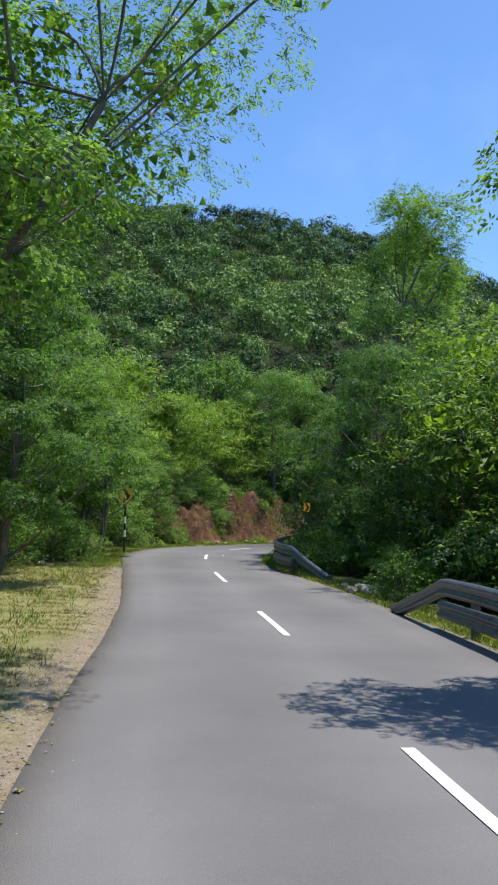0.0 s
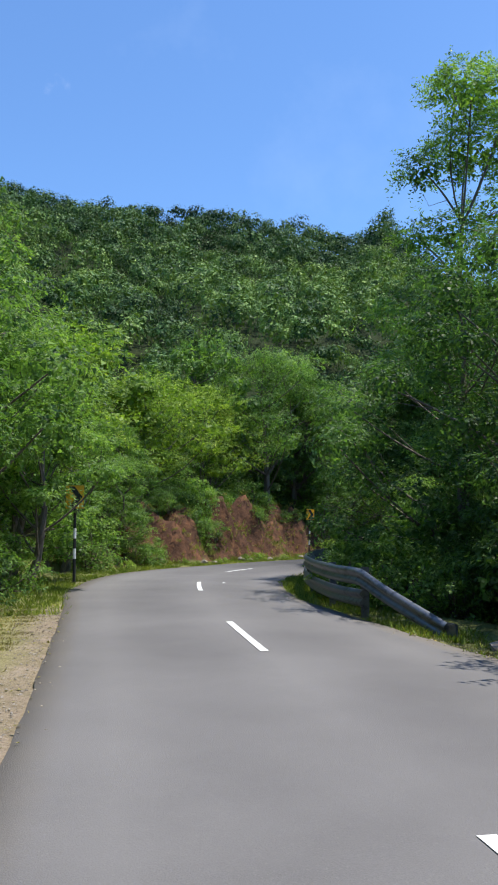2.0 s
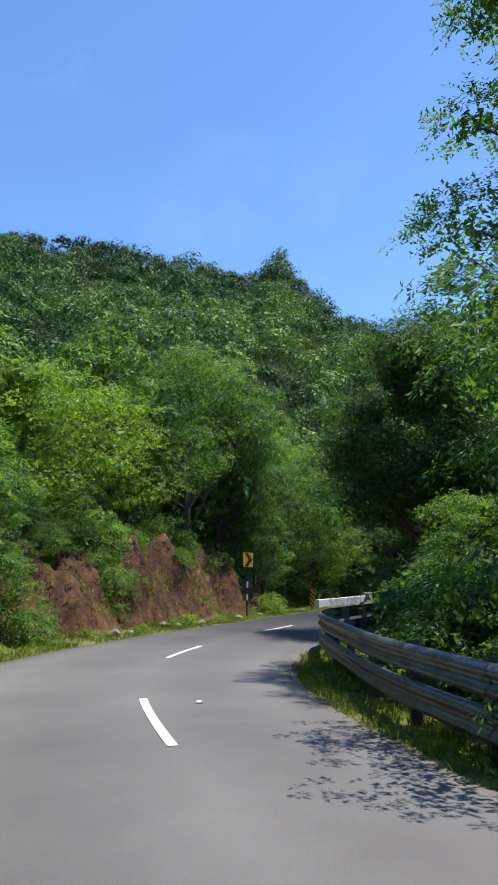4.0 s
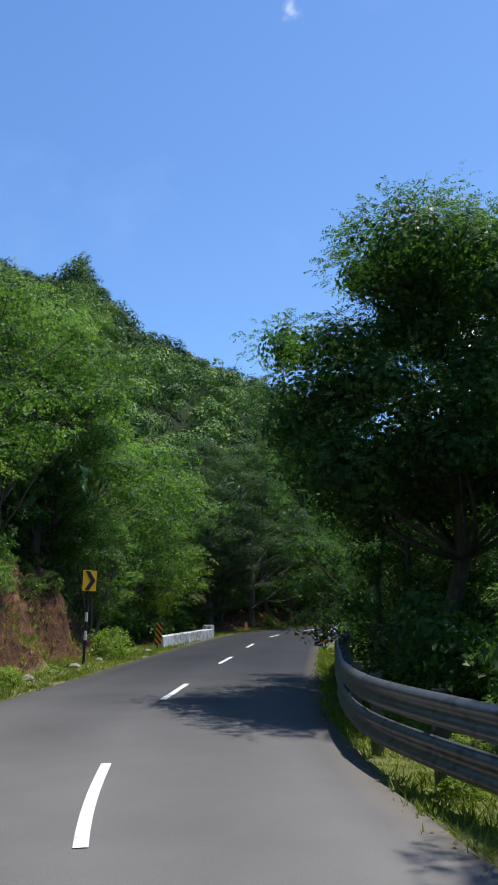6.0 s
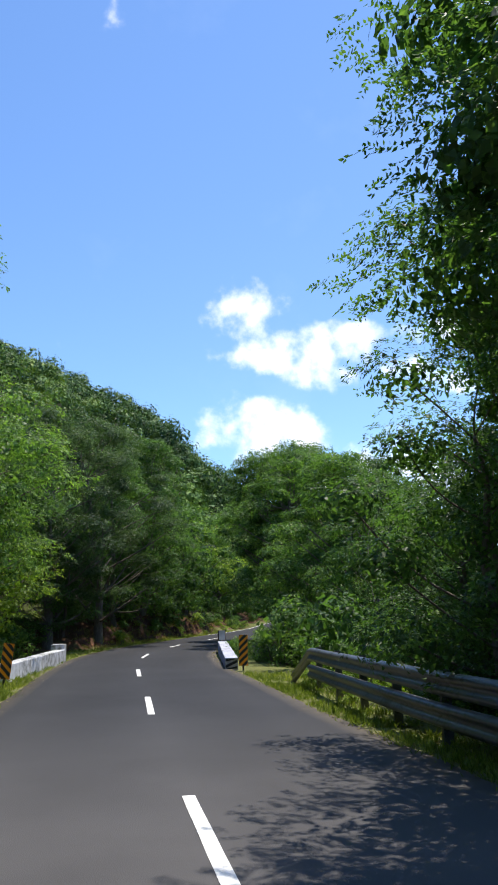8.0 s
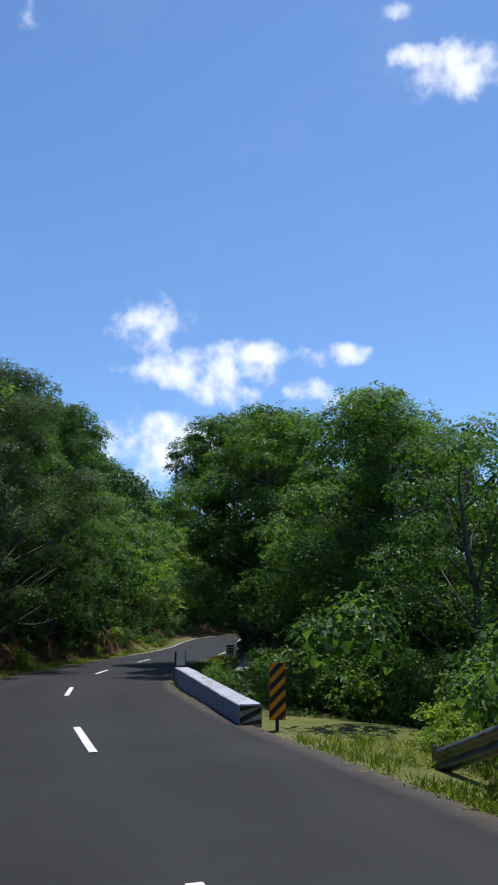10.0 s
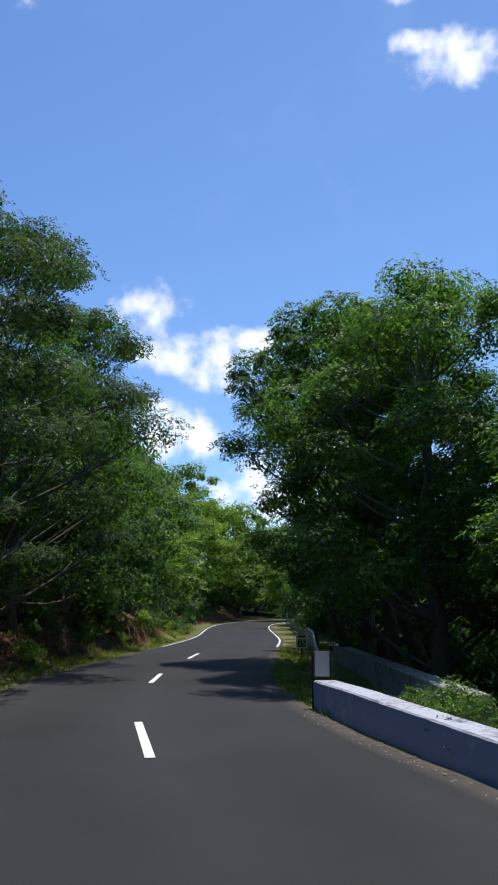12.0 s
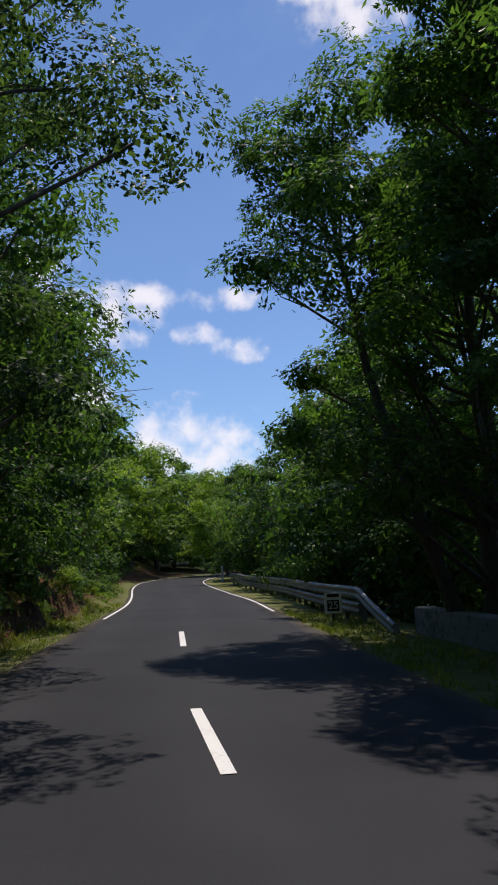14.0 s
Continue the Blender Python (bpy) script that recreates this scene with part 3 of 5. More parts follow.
def sprays(base, out, face, count, length, size, rs, droop=0.5, wide=0.42, plain=False):
    """Twigs from base points along out, each with count leaves in two rows."""
    n = len(base)
    t = np.tile(np.linspace(0.12, 1.0, count), (n, 1)) + rs.uniform(-0.05, 0.05, (n, count))
    ln = length * rs.uniform(0.6, 1.25, (n, 1))
    p = base[:, None] + out[:, None] * (t * ln)[..., None]
    p[..., 2] -= droop * ln * t ** 2 * 0.6
    across = np.cross(out, face + rs.normal(size=(n, 3)) * 0.3)
    across /= np.linalg.norm(across, axis=1, keepdims=True) + 1e-9
    sign = np.where(np.arange(count) % 2, 1.0, -1.0)[None, :, None]
    d = out[:, None] * 0.65 + across[:, None] * sign + rs.normal(size=(n, count, 3)) * 0.22
    d[..., 2] -= droop * 0.4
    s = size * rs.uniform(0.65, 1.3, (n, count))
    return leaf_quads(p.reshape(-1, 3), d.reshape(-1, 3), s.ravel(), rs, wide, np.repeat(face, count, 0), plain)


def rosettes(base, face, count, size, rs, droop=0.5, wide=0.42, plain=False):
    """Whorls of leaves at the twigs' ends: each spreads from its middle and hangs a little."""
    n = len(base)
    nrm = face / (np.linalg.norm(face, axis=1, keepdims=True) + 1e-9) + rs.normal(size=(n, 3)) * 0.22
    u = np.cross(nrm, rs.normal(size=(n, 3)))
    u /= np.linalg.norm(u, axis=1, keepdims=True) + 1e-9
    w = np.cross(nrm, u)
    a = np.arange(count)[None] * 2.399 + rs.uniform(0, 6.28, (n, 1))
    r = np.cos(a)[..., None] * u[:, None] + np.sin(a)[..., None] * w[:, None]
    d = r + nrm[:, None] * rs.uniform(0.0, 0.55, (n, count, 1)) + rs.normal(size=(n, count, 3)) * 0.15
    d[..., 2] -= droop * 0.7
    s = size * rs.uniform(0.6, 1.3, (n, count)) * rs.uniform(0.75, 1.2, (n, 1))
    p = base[:, None] + r * (0.35 * s)[..., None] + nrm[:, None] * rs.uniform(-0.4, 0.2, (n, count, 1)) * size
    return leaf_quads(p.reshape(-1, 3), d.reshape(-1, 3), s.ravel(), rs, wide, np.repeat(nrm, count, 0) * 1.3, plain)


def tree(name, seed, height, radius, low, lumps, twigs, per, size, leaf, label, trunk=0.16, lump=0.33, droop=0.5, flat=0.62, wide=0.42, length=0.62, fork=0.35, lean=(0, 0), stems=1, squash=1.0, plain=True, core=150, clump=0.22, whorl=True):
    """A tree: tapered trunk with limbs, and a crown of leafy sprays round the limbs' ends. It stands at the origin."""
    rs = np.random.RandomState(seed)
    root = new(name)
    tagged(root, label, "shrub" if name == "shrub" else "tree", kind="")
    k = np.arange(lumps)
    zf = (k + 0.5) / lumps
    zc = low * height + (height * (1 - low) - radius * lump * 0.6) * zf
    prof = np.sin(np.pi * np.clip(0.16 + 0.80 * zf, 0, 1)) ** 0.7
    ang = k * 2.399 + rs.uniform(-0.5, 0.5, lumps)
    rad = radius * (1 - lump * 0.55) * prof * np.where(k % 5 == 2, rs.uniform(0.1, 0.4, lumps), rs.uniform(0.62, 1.1, lumps))
    c = np.stack([np.cos(ang) * rad + lean[0] * zf * height, np.sin(ang) * rad * squash + lean[1] * zf * height, zc], 1)
    lr = radius * lump * rs.uniform(0.62, 1.3, lumps)
    woods = []
    tops = []
    for s in range(stems):
        h = height * (0.72 - 0.1 * s)
        a = rs.uniform(0, 6.28)
        n = 8
        f = np.linspace(0, 1, n)
        bend = np.cumsum(rs.normal(0, 0.03, (n, 2)) * height / n * 3, axis=0)
        sx = 0.16 * radius * (stems > 1)
        line = np.c_[np.cos(a) * sx * (0.4 + f * 2) + bend[:, 0] + lean[0] * f * h, np.sin(a) * sx * (0.4 + f * 2) + bend[:, 1] + lean[1] * f * h, f * h - 0.25]
        woods.append(tube(line, trunk * (1 - 0.8 * f) + 0.02 + 0.35 * trunk * np.exp(-f * 14), 8))
        tops.append(line)
    trunk_mesh = joined(woods)
    part("trunk", mesh_from("trunk", *trunk_mesh, [BARK], True), root)
    limbs = []
    for i in range(lumps):
        line = tops[i % stems]
        want = max(0.12 * height, c[i, 2] - 0.55 * np.hypot(*(c[i, :2] - line[4, :2])) - 0.4)
        j = int(np.argmin(np.abs(line[:, 2] - want)))
        a, b = line[j], c[i]
        mid = (a + b) / 2 + rs.normal(0, 0.08 * radius, 3) + [0, 0, -0.06 * radius]
        t = np.linspace(0, 1, 6)[:, None]
        curve = (1 - t) ** 2 * a + 2 * t * (1 - t) * mid + t ** 2 * b
        r0 = trunk * fork * (1 - 0.55 * zf[i])
        limbs.append(tube(curve, np.linspace(r0, 0.018, 6), 4))
        for _ in range(1):
            e = b + rs.normal(size=3) * lr[i] * [0.42, 0.42, 0.3]
            s = curve[rs.randint(2, 5)]
            m2 = (s + e) / 2 + rs.normal(0, 0.05, 3) * radius
            limbs.append(tube([s, m2, e], [r0 * 0.35, r0 * 0.22, 0.008], 3))
    part("branchwork", mesh_from("branchwork", *joined(limbs), [BARK], True), root)
    w = lr ** 2
    pick = rs.choice(lumps, twigs, p=w / w.sum())
    v = rs.normal(size=(twigs, 3))
    v /= np.linalg.norm(v, axis=1, keepdims=True)
    v[:, 2] = np.where(v[:, 2] < -0.15, -v[:, 2] * 0.8, v[:, 2])
    rr = rs.uniform(0.5, 1.0, twigs) ** 0.4 * (1 + 0.22 * np.sin(v[:, 0] * 7 + pick) * np.cos(v[:, 1] * 6 + v[:, 2] * 5))
    base = c[pick] + v * [1, 1, flat] * (lr[pick] * rr)[:, None]
    base[:, 2] = np.maximum(base[:, 2], 0.12)
    out = v + rs.normal(size=v.shape) * 0.4
    out[:, 2] *= 0.6
    out /= np.linalg.norm(out, axis=1, keepdims=True)
    face = v * 0.8 + [0, 0, 0.9]
    if whorl:
        lv, lq = rosettes(base, face, per, size * 1.15, rs, droop, wide * 0.8, plain)
    else:
        lv, lq = sprays(base, out, face, per, length, size, rs, droop, wide, plain)
    # inner foliage: larger clumps that close the crown
    m = core * lumps
    pk = np.repeat(np.arange(lumps), core)
    v = rs.normal(size=(m, 3))
    v /= np.linalg.norm(v, axis=1, keepdims=True)
    p = c[pk] + v * [1, 1, flat] * (lr[pk] * rs.uniform(0.30, 0.78, m))[:, None]
    p[:, 2] = np.maximum(p[:, 2], 0.05)
    d = np.cross(v, rs.normal(size=(m, 3)))
    cv, cq = leaf_quads(p, d, clump * rs.uniform(0.7, 1.3, m), rs, 0.85, v * 1.6 + [0, 0, 0.4], plain)
    part("crown", mesh_from("crown", np.concatenate([lv, cv]), np.concatenate([lq, cq + len(lv)]), [LEAF[leaf]]), root)
    return root


KINDS = {
    "broad": dict(name="tree", seed=1, height=9.0, radius=4.0, low=0.27, lumps=32, twigs=2600, per=9, size=0.092, leaf="mid", trunk=0.17, length=0.36, wide=0.55, lump=0.31, core=230, clump=0.125,
                  label="broad-leaved roadside tree with a dense mid-green crown"),
    "dark": dict(name="tree", seed=2, height=9.5, radius=3.8, low=0.08, lumps=34, twigs=2500, per=9, size=0.092, leaf="dark", trunk=0.16, length=0.36, wide=0.55, lump=0.31, core=230, clump=0.125,
                  label="dense dark-green tree with foliage down to the slope"),
    "thin": dict(name="tree", seed=3, height=14.0, radius=2.6, low=0.30, lumps=22, twigs=4200, per=10, size=0.10, leaf="mid", trunk=0.14, lump=0.34, length=0.42, wide=0.5, core=90, clump=0.14, flat=0.7,
                 whorl=False, label="tall slender tree with an open feathery crown"),
    "skirt": dict(name="tree", seed=4, height=7.5, radius=3.0, low=0.04, lumps=28, twigs=2400, per=9, size=0.085, leaf="dark", trunk=0.10, stems=3, length=0.34, wide=0.55, core=230, clump=0.125,
                  label="bushy small tree leafy from the ground up"),
    "leafy": dict(name="tree", seed=14, height=7.0, radius=3.0, low=0.09, lumps=28, twigs=2400, per=9, size=0.085, leaf="mid", trunk=0.10, stems=3, length=0.34, wide=0.55, core=230, clump=0.125,
                  label="bushy sunlit small tree leafy from the ground up"),
    "light": dict(name="tree", seed=5, height=7.5, radius=3.6, low=0.22, lumps=32, twigs=1700, per=10, size=0.11, leaf="bright", trunk=0.12, length=0.5, wide=0.45, flat=0.42, lump=0.33, clump=0.18, droop=0.35,
                  whorl=False, label="feathery light-green tree with spreading layers of foliage"),
    "shrub": dict(name="shrub", seed=6, height=1.9, radius=1.35, low=0.02, lumps=9, twigs=260, per=9, size=0.095, leaf="mid", trunk=0.03, stems=3, length=0.28, lump=0.45, wide=0.55, core=60, clump=0.13,
                  label="leafy green roadside shrub"),
    "weed": dict(name="shrub", seed=7, height=1.1, radius=0.9, low=0.02, lumps=7, twigs=160, per=9, size=0.08, leaf="bright", trunk=0.02, stems=3, length=0.24, lump=0.45, wide=0.55, plain=False, core=30, clump=0.10,
                 label="low bright-green weed clump on the verge"),
    "spread": dict(name="tree", seed=8, height=11.4, radius=4.7, low=0.385, lumps=56, twigs=16000, per=11, size=0.068, leaf="dark", trunk=0.22, lump=0.31, length=0.31, wide=0.5, droop=0.6, flat=0.65, plain=False, core=700, clump=0.135,
                   whorl=False, label="big spreading tree overhanging the road with feathery dark foliage"),
    "arch": dict(name="tree", seed=13, height=8.4, radius=3.0, low=0.56, lumps=24, twigs=4200, per=9, size=0.060, leaf="mid", trunk=0.075, fork=0.32, lump=0.36, length=0.36, wide=0.5, core=50, clump=0.16, lean=(0.64, 0.03),
                 label="leaning tree whose high crown arches over the road"),
    "lime": dict(name="tree", seed=18, height=5.2, radius=2.0, low=0.36, lumps=16, twigs=1500, per=9, size=0.085, leaf="mid", trunk=0.09, lump=0.36, wide=0.6, core=110, clump=0.15,
                 label="young green tree in sun above the bend sign"),
    "bough": dict(name="tree", seed=16, height=7.6, radius=2.8, low=0.55, lumps=24, squash=0.45, twigs=4200, per=9, size=0.075, leaf="mid", trunk=0.14, lump=0.30, wide=0.6, plain=False, core=120, clump=0.12,
                  label="sunlit tree with a shallow crown over the road's edge"),
    "reach": dict(name="tree", seed=17, height=11.6, radius=2.5, low=0.70, lumps=17, twigs=2000, per=9, size=0.10, leaf="green", trunk=0.17, lump=0.34, wide=0.55, plain=False, core=150, clump=0.12, lean=(-0.26, 0.19),
                  label="leaning tree with a high clumped crown reaching over the road"),
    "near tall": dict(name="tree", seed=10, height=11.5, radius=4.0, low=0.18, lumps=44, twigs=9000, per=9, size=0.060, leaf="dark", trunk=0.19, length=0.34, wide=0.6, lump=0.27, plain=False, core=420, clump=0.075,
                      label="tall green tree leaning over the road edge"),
    "overhang": dict(name="tree", seed=9, height=7.8, radius=3.6, low=0.50, lumps=34, twigs=3600, per=9, size=0.085, leaf="mid", trunk=0.15, length=0.34, wide=0.6, lump=0.27, plain=False, core=260, clump=0.10,
                     label="sunlit green tree hanging over the verge"),
    "tall": dict(name="tree", seed=10, height=11.5, radius=4.0, low=0.18, lumps=44, twigs=4400, per=10, size=0.11, leaf="green", trunk=0.19, length=0.36, wide=0.6, lump=0.27, core=330, clump=0.12,
                 label="tall green tree leaning over the road edge"),
    "giant": dict(name="tree", seed=11, height=13.0, radius=4.9, low=0.22, lumps=60, twigs=4400, per=10, size=0.12, leaf="green", trunk=0.26, length=0.38, wide=0.6, lump=0.24, core=330, clump=0.13,
                  label="large green tree behind the wall shading the road"),
}
# the near tall tree again, its shade carried by the darker leaf
KINDS["near shaded"] = dict(KINDS["near tall"], seed=19, leaf="shaded", label="tall dense roadside tree with shade put into its leaf colour")
for _kind in ("broad", "dark", "skirt", "light", "leafy"):  # the same for farther places, with fewer, larger leaves
    _k = KINDS[_kind]
    KINDS[_kind + " far"] = dict(_k, seed=_k["seed"] + 40, twigs=700, per=8, size=_k["size"] * 1.9, core=120, clump=0.27)
MADE = {}


def plant(kind, x, y, scale=1.0, turn=None, tall=1.0):
    """Sets a tree of a kind on the ground; the first of each kind is built, the others are copies."""
    z = ground_z(x, y)
    if kind + " far" in KINDS and np.min(np.hypot(*(LINE[(LINE[:, 1] > 2) & (LINE[:, 1] < 80)] - (x, y)).T)) > 11.0:
        kind += " far"
    turn = (x * 37.0 + y * 53.0) % 360 if turn is None else turn
    m = pose(x, y, z - 0.05, 0, 0, turn) @ Matrix.Diagonal((scale, scale, scale * tall, 1))
    if kind not in MADE:
        MADE[kind] = tree(**KINDS[kind])
        MADE[kind].matrix_basis = m
        return MADE[kind]
    made = copy_thing(MADE[kind], Matrix())
    made.matrix_basis = m
    return made


TREES = [
    # over the verge and the slope on the valley side
    # dark and skirt kinds here put the trees' shaded side into leaf colour
    ("leafy", 9.8, 16.6, 0.9), ("broad", 11.0, 17.0, 1.0), ("skirt", 9.8, 20.8, 1.1), ("light", 10.6, 24.2, 1.5), ("skirt", 7.0, 25.0, 0.9), ("light", 12.5, 29.0, 1.8),
    ("dark", 8.8, 29.6, 1.15), ("dark", 5.4, 31.8, 0.98), ("dark", 6.1, 28.6, 0.9), ("broad", 10.4, 32.5, 1.35), ("leafy", 6.6, 34.4, 0.7), ("thin", 8.1, 38.0, 1.4), ("broad", 12.0, 36.0, 1.15), ("broad", 10.0, 40.6, 1.05),
    # giants at (15.2, 43.6) and (17.6, 50.2) are added out of view for shade
    ("broad", 11.5, 40.5, 0.95), ("leafy", 6.6, 42.6, 0.6), ("giant", 15.4, 52.0, 0.95), ("dark", 14.4, 48.0, 1.05), ("skirt", 11.0, 45.4, 0.8), ("giant", 15.2, 43.6, 0.9), ("giant", 17.6, 50.2, 0.85), ("skirt", 11.6, 53.2, 0.72), ("dark", 12.4, 52.8, 0.8), ("skirt", 15.6, 56.4, 0.55), ("dark", 20.5, 57.0, 0.8),
    ("skirt", 18.6, 60.6, 0.7), ("dark", 20.8, 63.6, 0.85), ("skirt", 22.0, 68.0, 0.7), ("broad", 27.0, 64.0, 1.15), ("tall", 26.0, 67.6, 0.95), ("tall", 23.0, 67.8, 0.86), ("giant", 27.9, 75.3, 0.86), ("giant", 28.8, 71.0, 0.96), ("dark", 32.2, 74.6, 1.2), ("giant", 31.2, 78.6, 0.92),
    ("broad", 31.0, 69.0, 1.2), ("giant", 33.9, 81.4, 1.02), ("dark", 41.0, 84.6, 1.25), ("skirt", 38.6, 83.4, 0.9), ("dark", 45.0, 88.0, 1.2), ("skirt", 43.2, 87.4, 0.8), ("broad", 49.5, 91.6, 1.15), ("dark", 55.0, 96.6, 1.15),
    ("dark", 61.0, 102.0, 1.1), ("broad", 68.0, 109.0, 1.1), ("dark", 76.0, 116.0, 1.15), ("light", 86.0, 125.0, 1.6), ("broad", 98.0, 137.0, 1.5), ("light", 116.0, 150.0, 1.8), ("broad", 132.0, 165.0, 1.8),
    # on the hill side
    ("overhang", -2.45, 11.8, 1.0), ("dark", -9.0, 26.5, 1.2), ("broad", -12.5, 21.0, 1.25), ("broad", -6.9, 28.8, 1.12), ("broad", -10.0, 34.5, 1.3), ("leafy", -6.6, 36.0, 1.1), ("lime", -4.9, 33.3, 1.1), ("tall", -4.8, 21.6, 0.72), ("leafy", -6.6, 24.6, 0.8),
    ("leafy", -6.4, 40.6, 0.95), ("light", -8.4, 43.8, 1.2), ("leafy", -6.0, 47.6, 0.8), ("broad", -12.5, 40.0, 1.25), ("light", -5.2, 53.0, 1.05), ("light", -8.6, 52.0, 1.35),
    ("leafy", -4.9, 56.4, 0.8), ("light", -2.6, 59.0, 1.05), ("leafy", -2.0, 61.6, 0.8), ("broad", 1.2, 62.6, 1.15), ("broad", -3.0, 63.0, 1.2), ("broad", 3.0, 66.2, 1.3), ("leafy", 5.2, 64.8, 0.7), ("tall", 4.3, 66.6, 0.95), ("broad", 5.4, 70.4, 1.4), ("broad", 8.4, 74.2, 1.25),
    ("light", 11.2, 77.6, 1.05), ("broad", 4.6, 79.0, 1.3), ("broad", 8.2, 84.0, 1.35), ("leafy", 1.0, 73.5, 1.4), ("near tall", 12.5, 80.3, 1.0), ("near shaded", 17.6, 83.0, 1.1), ("skirt", 18.6, 84.0, 0.8), ("near shaded", 21.7, 85.5, 1.16), ("dark", 24.8, 88.8, 1.2), ("tall", 28.6, 92.0, 1.12),
    ("skirt", 30.0, 93.4, 0.95), ("dark", 33.2, 96.0, 1.15), ("broad", 39.0, 101.4, 1.15), ("light", 45.4, 107.4, 1.2), ("dark", 52.0, 113.6, 1.2), ("light", 59.0, 120.4, 1.3),
    ("broad", 69.0, 130.0, 1.4), ("light", 79.0, 133.0, 1.9), ("broad", 88.0, 137.0, 1.7), ("light", 71.0, 128.4, 1.5), ("light", 96.0, 141.0, 1.8), ("broad", 94.0, 154.0, 1.7), ("light", 108.0, 166.0, 1.8),
]
for kind, x, y, s in TREES:
    plant(kind, x, y, s)
plant("leafy", -5.2, 44.6, 0.62)
plant("skirt", -4.9, 48.4, 0.42)
plant("skirt", -4.0, 51.6, 0.36)
plant("spread", 8.6, 47.8, 0.93, 130)
plant("skirt", 9.4, 51.8, 0.84)
plant("skirt", 9.8, 46.4, 0.6)
plant("bough", 7.4, 11.2, 1.0, 0)
plant("arch", -3.8, 11.0, 1.0, 0)
plant("reach", 34.0, 82.0, 1.0, 0)
plant("reach", 30.8, 77.2, 1.0, 0)


def crowns(name, label, category, pts, leaf, seed):
    """Many rounded crowns of leaf clumps, too many to count: rows of x, y, radius, leaves, leaf size."""
    rs = np.random.RandomState(seed)
    z = terrain(pts[:, 0], pts[:, 1])[0]
    vs, qs, n = [], [], 0
    for (x, y, R, count, size), h in zip(pts, z):
        count = int(count)
        lobes = rs.normal(size=(6, 3)) * [0.30, 0.30, 0.24]
        lobes[:, 2] = np.abs(lobes[:, 2])
        which = rs.randint(0, 6, count)
        tall, up = rs.uniform(0.85, 1.25), R * rs.uniform(0.55, 1.0)
        v = rs.normal(size=(count, 3))
        v /= np.linalg.norm(v, axis=1, keepdims=True)
        v[:, 2] = np.where(v[:, 2] < -0.25, -v[:, 2], v[:, 2])
        p = (lobes[which] + v * (0.62 * rs.uniform(0.85, 1.03, count))[:, None]) * R * [1, 1, tall] + [x, y, h + up]
        d = np.cross(v, rs.normal(size=v.shape)) + v * 0.3
        d[:, 2] -= 0.2
        lv, lq = leaf_quads(p, d, size * rs.uniform(0.6, 1.3, count), rs, 0.8, v * 1.5 + [0, 0, 0.4], True)
        m = 150  # the crown's closed inner mass
        w = rs.normal(size=(m, 3))
        w /= np.linalg.norm(w, axis=1, keepdims=True)
        w[:, 2] = np.where(w[:, 2] < -0.3, -w[:, 2], w[:, 2])
        ip = (lobes[rs.randint(0, 6, m)] + w * (0.54 * rs.uniform(0.75, 1.0, m))[:, None]) * R * [1, 1, tall] + [x, y, h + up]
        cv, cq = leaf_quads(ip, np.cross(w, rs.normal(size=w.shape)), R * rs.uniform(0.15, 0.24, m), rs, 0.95, w * 2, True)
        lv, lq = np.concatenate([lv, cv]), np.concatenate([lq, cq + len(lv)])
        vs.append(lv)
        qs.append(lq + n)
        n += len(lv)
    me = mesh_from(name, np.concatenate(vs), np.concatenate(qs), [LEAF[leaf]])
    return tagged(part(name, me), label, category, kind="stuff")


